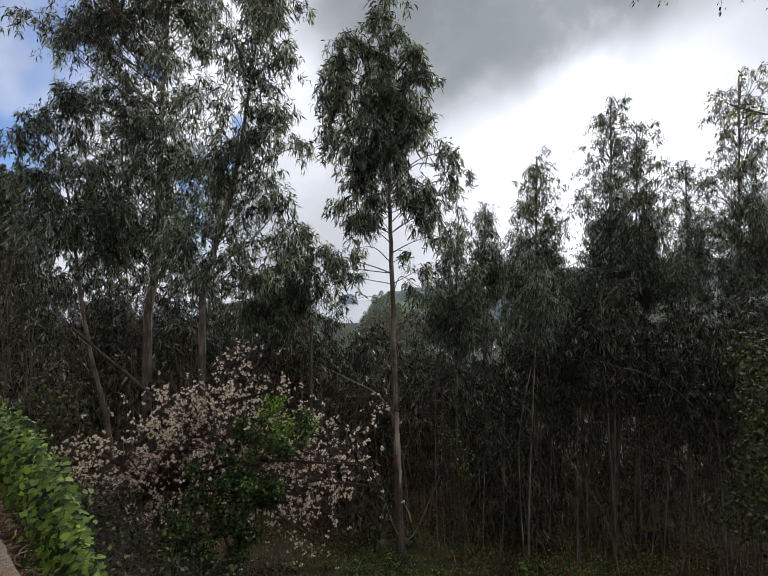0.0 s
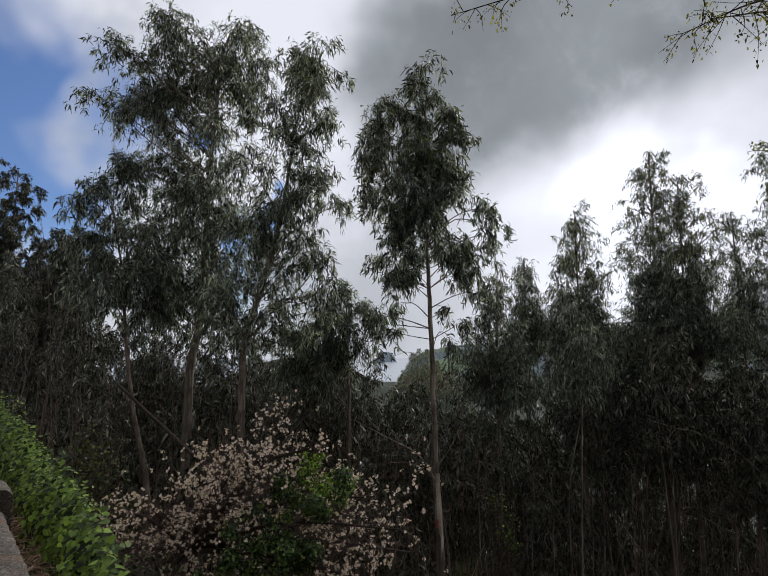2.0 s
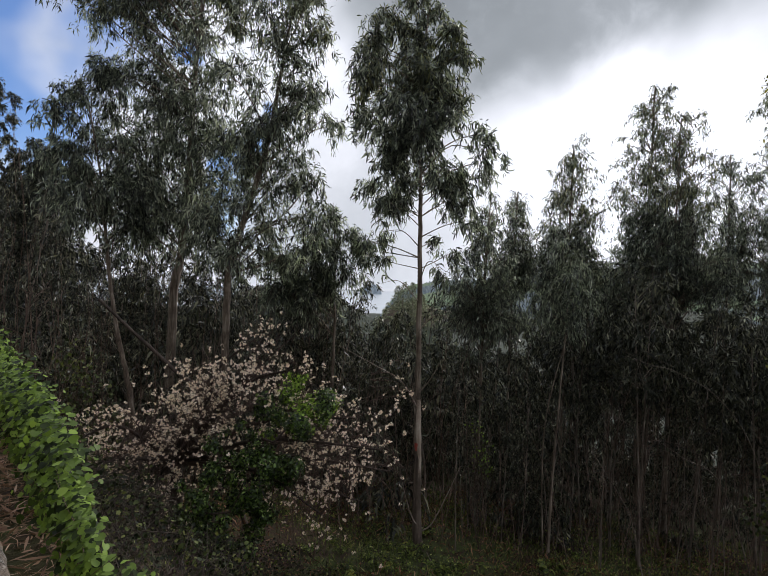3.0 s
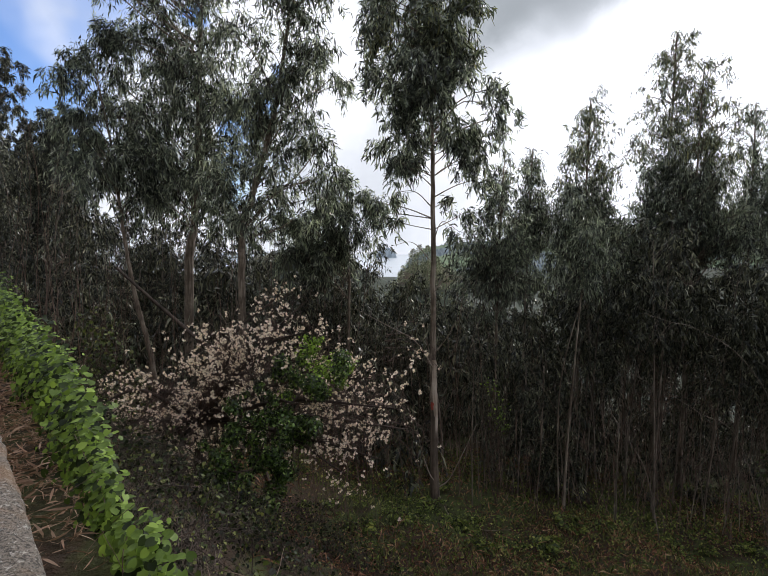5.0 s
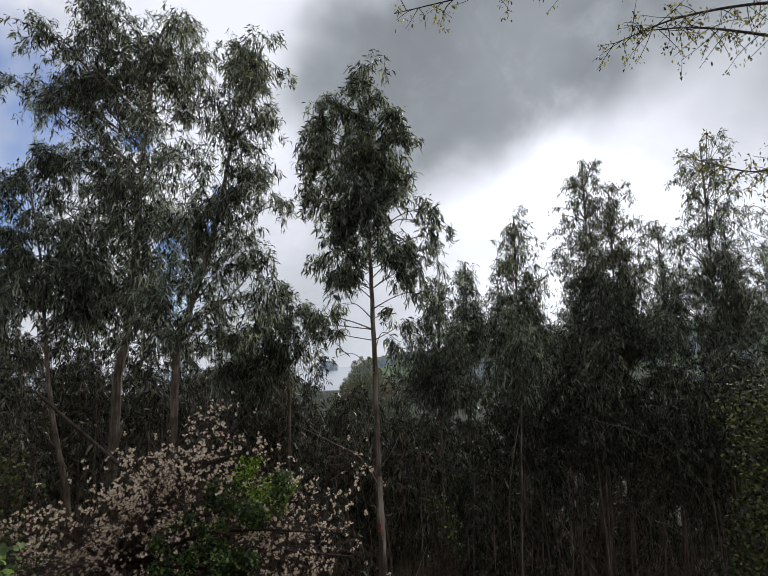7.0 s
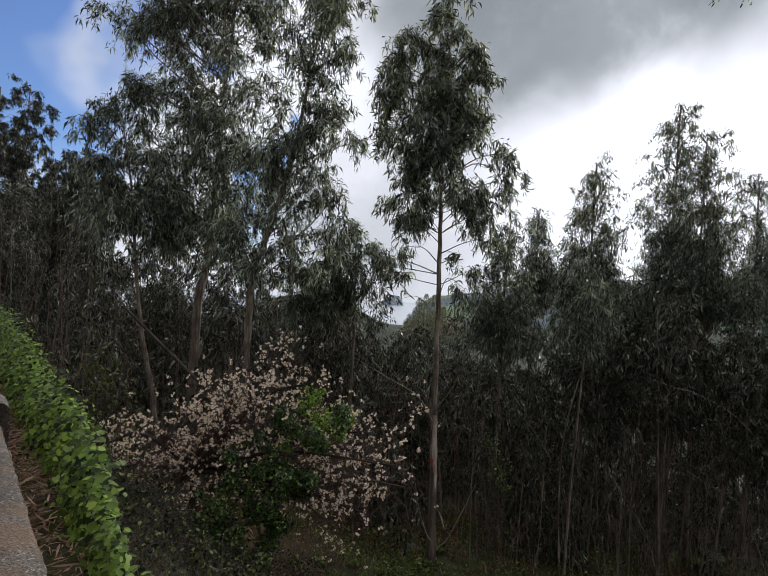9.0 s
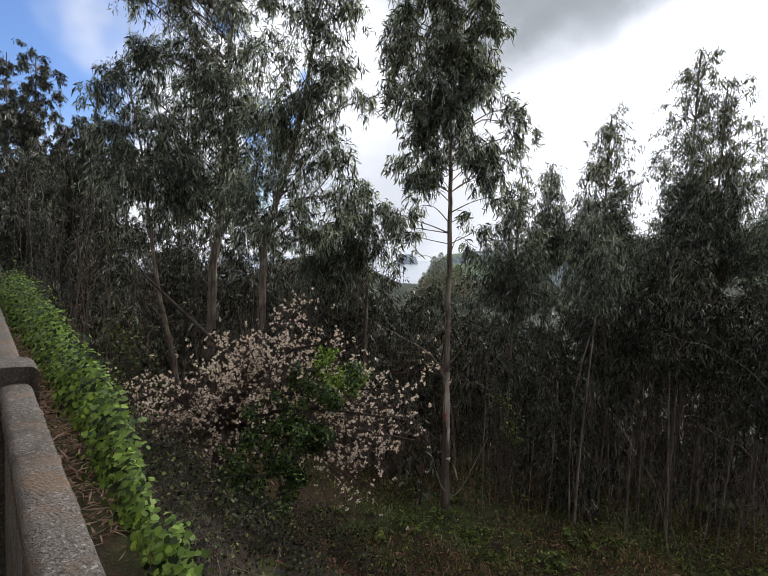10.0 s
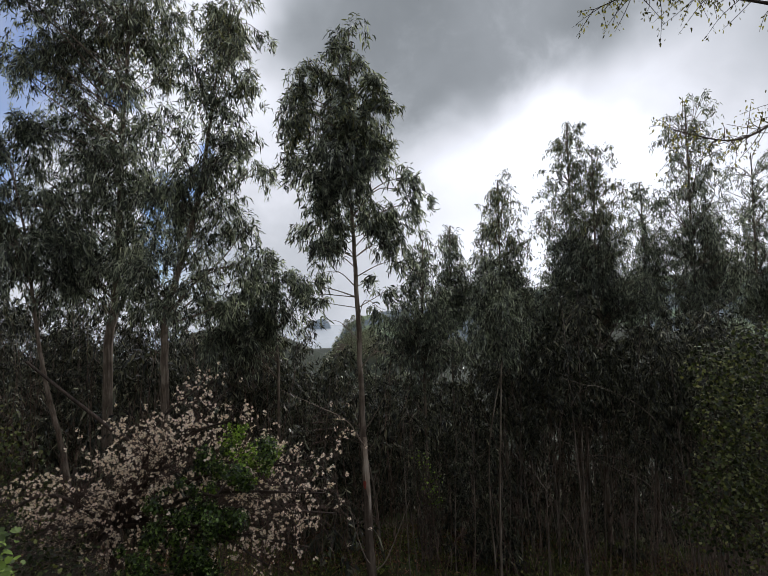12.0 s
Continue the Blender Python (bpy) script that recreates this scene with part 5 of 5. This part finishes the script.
bush("shrub", "green shrub on the shaded bank", (-5.2, 8.6, on_ground(-5.2, 8.6)),
     [(-5.2, 8.6, 3.9, 0.5), (-5.6, 8.9, 4.4, 0.4), (-4.8, 8.5, 3.3, 0.5), (-5.7, 8.6, 3.2, 0.6), (-5.1, 8.4, 2.7, 0.6)], SHRUB_LEAF, 1200, 0.05, 72)


bush("young_shrub", "small young shrub with yellow-green leaves under the gums", (1.5, 10.3, on_ground(1.5, 10.3)),
     [(1.35, 10.3, 3.15, 0.18), (1.5, 10.25, 2.85, 0.22), (1.4, 10.3, 2.6, 0.22), (1.6, 10.35, 2.45, 0.2), (1.25, 10.2, 3.35, 0.14)], LIME_LEAF, 900, 0.034, 79, 16)
bush("bramble", "tangled bramble with small leaves and brown stems on the bank", (-2.3, 5.3, on_ground(-2.3, 5.3)),
     [(-2.3, 5.3, 2.7, 0.45), (-1.8, 5.2, 2.3, 0.4), (-2.8, 5.6, 3.0, 0.4), (-1.4, 5.5, 1.9, 0.35), (-2.1, 4.9, 2.9, 0.35), (-3.3, 6.0, 2.9, 0.4), (-1.7, 4.7, 2.4, 0.3)], SHRUB_LEAF, 1000, 0.034, 73, 90, False)
bush("bramble", "low leafy bramble at the foot of the bank", (-0.9, 5.8, on_ground(-0.9, 5.8)),
     [(-0.9, 5.8, 1.9, 0.35), (-0.4, 6.0, 1.7, 0.35), (-1.2, 6.2, 1.8, 0.3), (0.3, 6.3, 1.5, 0.3)], SHRUB_LEAF, 700, 0.034, 74, 70, False)


def bank_cover():
    rng = np.random.default_rng(75)
    for d0 in (-2.4, -1.1, 0.2, 1.5, 2.8, 4.1):
        tufts = []
        for _ in range(24):
            p = along_edge(d0 + rng.uniform(-0.7, 0.7), rng.uniform(-0.15, 3.4), 0)
            tufts.append((p[0], p[1], on_ground(p[0], p[1]) + rng.uniform(0.05, 0.15 + 0.3 * min(1.0, max(0.0, out_from_edge(p[0], p[1])))), rng.uniform(0.18, 0.32)))
        q = along_edge(d0, 1.5, 0)
        bush("bramble", "tangled bramble covering the steep bank, shade painted into its dark leaves", (q[0], q[1], on_ground(q[0], q[1])), tufts, SHADED_BANK_LEAF, 1700, 0.027, 90 + int(d0 * 10), 42, False)


bank_cover()


def vine_foot():
    rng = np.random.default_rng(76)
    for d0 in (0.6, 1.7, 2.8):
        tufts = []
        for _ in range(16):
            p = along_rail(d0 + rng.uniform(-0.6, 0.6), rng.uniform(0.56, 1.15), 0)
            tufts.append((p[0], p[1], on_ground(p[0], p[1]) + rng.uniform(0.04, 0.2), rng.uniform(0.12, 0.22)))
        q = along_rail(d0, 0.85, 0)
        bush("bramble", "small-leaved bramble at the foot of the vine, shade painted into its dark leaves", (q[0], q[1], on_ground(q[0], q[1])), tufts, SHADED_BANK_LEAF, 3200, 0.016, 110 + int(d0 * 10), 30, False)


vine_foot()


# ---------------------------------------------------------------- overhanging tree beside the camera
def build_overhang():
    rng = np.random.default_rng(81)
    bx, by = 11.5, 6.4
    base = np.array((bx, by, on_ground(bx, by)))
    root = thing("overhanging_tree", base, "tree with bare dark branches and tiny yellow-green spring leaves", "tree")
    trunk = curve_through([base - np.array((0, 0, 0.2)), base + np.array((-0.1, 0.1, 3.0)), (11.3, 6.5, 7.5), (11.1, 6.7, 10.2)], 6)
    soup = Soup()
    tube(soup, trunk, np.linspace(0.16, 0.05, len(trunk)), 10)
    piece("trunk", soup, PLUM_BARK, root)
    twigs, leaves = Soup(), Soup()
    limbs = [[(6.6, 3.9, 8.0), (5.2, 4.4, 9.0), (4.0, 4.5, 9.15), (3.0, 4.5, 9.0), (2.3, 4.5, 8.72)],
             [(6.6, 3.9, 8.4), (4.9, 4.3, 9.5), (3.4, 4.6, 9.6), (2.2, 4.6, 9.5), (1.2, 4.6, 9.3), (0.3, 4.5, 9.0)],
             [(6.9, 3.8, 7.05), (5.5, 4.3, 7.95), (4.55, 4.5, 8.1), (3.92, 4.5, 7.66), (3.5, 4.5, 7.50), (2.98, 4.5, 7.60)],
             [(6.6, 3.9, 7.8), (5.0, 4.4, 8.5), (4.0, 4.6, 8.85), (3.2, 4.6, 8.95), (2.6, 4.5, 8.85)]]
    at, ways = [], []
    for limb in limbs:
        limb = [(1.7 * x, 1.7 * y, 6.0 + 1.7 * (z - 6.0)) for x, y, z in limb]
        p = curve_through(limb, 8)
        soup = Soup()
        tube(soup, p, np.linspace(0.045, 0.006, len(p)), 6)
        piece("limb", soup, PLUM_BARK, root)
        for k in range(len(p) // 3, len(p)):
            for _ in range(3):
                if rng.random() < 0.3:
                    continue
                d = unit(rng.normal(size=3) * np.array((1, 0.8, 0.8)) + np.array((-0.6, 0, -0.35)))
                L = rng.uniform(0.2, 0.75)
                q = curve_through([p[k], p[k] + d * L * 0.5 + rng.normal(size=3) * 0.03, p[k] + d * L + np.array((0, 0, -0.06))], 4)
                tube(twigs, q, np.linspace(0.008, 0.003, len(q)), 3)
                for _ in range(4):
                    s = q[rng.integers(3, len(q))]
                    m = rng.integers(2, 5)
                    at.append(s + rng.normal(size=(m, 3)) * 0.04)
                    w = rng.normal(size=(m, 3)) * 0.5
                    w[:, 2] -= 0.6
                    ways.append(w)
    at, ways = np.concatenate(at), unit(np.concatenate(ways))
    n = len(at)
    L = rng.uniform(0.035, 0.075, n)
    blades(leaves, at, ways, L, L * 0.42, rng.uniform(0, 0.3, n), rng)
    tagged(piece("twig_growth", twigs, PLUM_BARK, root), kind="stuff")
    tagged(piece("young_foliage", leaves, SPRING_LEAF, root, "small yellow-green young leaves"), kind="stuff")


build_overhang()


# ---------------------------------------------------------------- dead branches leaning in the wood
def dead_branch(label, way, r0, r1, bark, seed, twigs=0):
    rng = np.random.default_rng(seed)
    x, y = way[0][:2]
    foot = (x, y, on_ground(x, y, 0.03))
    root = thing("fallen_branch", foot, label, "branch")
    soup = Soup()
    p = curve_through([foot] + way[1:], 6)
    tube(soup, p, np.linspace(r0, r1, len(p)), 7)
    piece("stem", soup, bark, root)
    for _ in range(twigs):
        k = rng.integers(len(p) // 3, len(p) - 1)
        d = unit(p[k + 1] - p[k] + rng.normal(size=3) * 0.7) * rng.uniform(0.25, 0.7)
        q = curve_through([p[k], p[k] + d * 0.5 + rng.normal(size=3) * 0.03, p[k] + d + np.array((0, 0, -0.06))], 4)
        soup = Soup()
        tube(soup, q, np.linspace(r1 * 0.9, 0.002, len(q)), 5)
        piece("side_twig", soup, bark, root)


dead_branch("dead bare branch leaning across the hollow", [(-2.6, 9.0), (-3.4, 9.0, 3.75), (-4.01, 9.0, 4.35), (-4.65, 9.0, 4.89), (-5.3, 9.0, 5.45)], 0.045, 0.022, PLUM_BARK, 83)
dead_branch("thin pale dead branch caught in the thicket", [(6.9, 10.7), (6.1, 10.6, 2.25), (5.3, 10.5, 2.79), (4.55, 10.5, 3.23), (3.99, 10.5, 3.52)], 0.011, 0.005, THIN_BARK, 84, 7)
dead_branch("thin grey dead branch leaning high in the thicket", [(7.6, 11.0), (6.9, 10.8, 2.6), (6.1, 10.7, 3.85), (5.18, 10.6, 4.40), (4.69, 10.5, 4.52), (4.19, 10.5, 4.68)], 0.010, 0.004, THIN_BARK, 85, 6)
dead_branch("thin grey dead branch leaning over the ferns", [(4.3, 9.6), (4.0, 9.6, 1.9), (3.6, 9.6, 2.6), (3.35, 9.7, 3.0)], 0.009, 0.004, THIN_BARK, 86, 4)


# ---------------------------------------------------------------- far shore, island and village
def build_island():
    rng = np.random.default_rng(91)
    n, m = 40, 24
    soup = Soup()
    v = []
    for i in range(m):
        for j in range(n):
            a = 2 * math.pi * j / n
            f = i / (m - 1)
            r = (1 - f) ** 0.36 if f < 1 else 0
            wob = 1 + 0.12 * math.sin(3 * a + 1) + 0.08 * math.sin(7 * a)
            skew = 18 * f
            v.append((-214 + math.cos(a) * 62 * r * wob + skew, 3000 + math.sin(a) * 80 * r * wob, -52 + 62 * f * (0.9 + 0.1 * math.sin(2 * a)) + rng.normal() * 1.2 * (f > 0)))
    q = [(i * n + j, i * n + (j + 1) % n, (i + 1) * n + (j + 1) % n, (i + 1) * n + j) for i in range(m - 1) for j in range(n)]
    soup.add(v, q)
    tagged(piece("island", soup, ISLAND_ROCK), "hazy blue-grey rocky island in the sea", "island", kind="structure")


build_island()


def build_headland():
    """A rounded green headland beyond the village, with a steep seaward end."""
    rng = np.random.default_rng(93)
    xs = np.concatenate([np.linspace(-34, 60, 75), np.linspace(62, 420, 110), np.linspace(450, 1500, 40)])
    ys = np.linspace(620, 1250, 90)
    x, y = np.meshgrid(xs, ys, indexing="ij")
    crest = np.interp(x, (-34, -26, -12, 0, 10, 45, 85, 165, 420, 900, 1500), (-34, -22, -6, 2, 7, 12, 17, 27, 54, 84, 60))
    f = np.clip((y - 620) / 300, 0, 1)
    back = np.clip((1250 - y) / 300, 0, 1)
    hump = np.sin(f * np.pi / 2) ** 1.2 * np.sin(back * np.pi / 2)
    z = -36 + (crest + 36) * hump + 2.2 * np.sin(x / 17 + 1) * np.sin(y / 41) + 1.2 * np.sin(x / 6.1) * np.sin(y / 15)
    z = z + np.abs(rng.normal(size=x.shape)) * 1.5 * (np.sin(x / 31 + 2) * np.sin(y / 60) > -0.2)
    n, m = x.shape
    i, j = np.meshgrid(np.arange(n - 1), np.arange(m - 1), indexing="ij")
    a = (i * m + j).ravel()
    soup = Soup()
    soup.add(np.stack([x, y, z], -1).reshape(-1, 3), np.stack([a, a + m, a + m + 1, a + 1], 1))
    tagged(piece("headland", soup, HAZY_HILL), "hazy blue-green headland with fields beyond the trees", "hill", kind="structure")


build_headland()


def build_spur_wood():
    """Bushes and small feathery trees that cover the spur in front of the village."""
    rng = np.random.default_rng(94)
    soup = Soup()
    for _ in range(420):
        x, y = rng.uniform(-16, 22), rng.uniform(112, 168)
        c = np.array((x, y, on_ground(x, y) + rng.uniform(0.0, 0.9)))
        r = rng.uniform(0.5, 1.3)
        leafy_ball(soup, c, r, int(34 * r), 0.34, rng)
    tagged(piece("hillside_wood", soup, HAZY_SPUR_LEAF), "olive bushes paled by painted haze on the spur above the village", "woods", kind="stuff")
    for x, y, h in ((-0.6, 128, 9.6), (1.3, 130, 8.4), (-2.2, 131, 7.4), (3.6, 128, 6.6), (0.4, 124, 6.8)):
        base = np.array((x, y, on_ground(x, y)))
        root = thing("willow", base, "feathery olive-green tree on the spur", "tree", "feathery trees on the spur")
        trunk, crown = Soup(), Soup()
        p = curve_through([base - (0, 0, 0.4), base + (rng.normal() * 0.2, 0, h * 0.5), base + (rng.normal() * 0.3, 0, h)], 5)
        tube(trunk, p, np.linspace(0.16, 0.03, len(p)), 6)
        piece("trunk", trunk, GUM_BARK, root)
        n = 2600
        f = rng.uniform(0.22, 1.0, n)
        out = 1.9 * np.sin(np.clip((1.06 - f) / 0.84, 0, 1) * 2.2) * rng.random(n) ** 0.5 * (0.75 + 0.25 * np.sin(f * 23))
        a = rng.uniform(0, 2 * math.pi, n)
        at = base + np.stack([np.cos(a) * out, np.sin(a) * out, f * h - 0.25 * out], 1)
        way = unit(np.stack([np.cos(a) * 0.5, np.sin(a) * 0.5, rng.uniform(0.1, 1.2, n)], 1))
        blades(crown, at, way, rng.uniform(0.3, 0.75, n), rng.uniform(0.03, 0.07, n), rng.uniform(0, 0.4, n), rng, simple=True)
        tagged(piece("crown", crown, HAZY_SPUR_LEAF, root), kind="stuff")


build_spur_wood()


def village_house(w, d, h, seed):
    root = thing("house", (0, 0, 0), "small pale house with a tiled roof in the far village", "house", "houses of the far village")
    s = Soup()
    b = [(-w, -d, -2), (w, -d, -2), (w, d, -2), (-w, d, -2), (-w, -d, h), (w, -d, h), (w, d, h), (-w, d, h)]
    s.add(b, [(0, 1, 5, 4), (1, 2, 6, 5), (2, 3, 7, 6), (3, 0, 4, 7)])
    t = [(-w, 0, h + d * 0.45), (w, 0, h + d * 0.45)]
    start = s.n
    s.add(b[4:] + t, [(0, 3, 4), (1, 5, 2)])
    piece("wall", s, HAZY_WHITEWASH, root, smooth=False)
    s = Soup()
    e = 0.5
    s.add([(-w - e, -d - e, h - 0.2), (w + e, -d - e, h - 0.2), (w + e, 0, h + d * 0.45 + 0.25), (-w - e, 0, h + d * 0.45 + 0.25), (w + e, d + e, h - 0.2), (-w - e, d + e, h - 0.2)], [(0, 1, 2, 3), (3, 2, 4, 5)])
    piece("roof", s, HAZY_ROOF_TILE, root, smooth=False)
    for k in range(3):
        for z in (1.2, 4.0):
            if z + 1.3 < h:
                s = Soup()
                x = -w * 0.6 + k * w * 0.6
                s.add([(x - 0.5, -d - 0.05, z), (x + 0.5, -d - 0.05, z), (x + 0.5, -d - 0.05, z + 1.3), (x - 0.5, -d - 0.05, z + 1.3)], [(0, 1, 2, 3)])
                piece("window", s, DARK_PANE, root, smooth=False)
    return root


def build_village():
    rng = np.random.default_rng(95)
    models = [village_house(5, 4, 6, 1), village_house(7, 5, 6.5, 2), village_house(4.5, 4, 4, 3)]
    for k in range(21):
        x, y = rng.uniform(18, 95), rng.uniform(430, 600)
        m = pose(x, y, max(-27.0, on_ground(x, y)), 0, 0, rng.uniform(-40, 40))
        if k < 3:
            models[k].matrix_basis = m
        else:
            copy_thing(models[k % 3], m)


build_village()
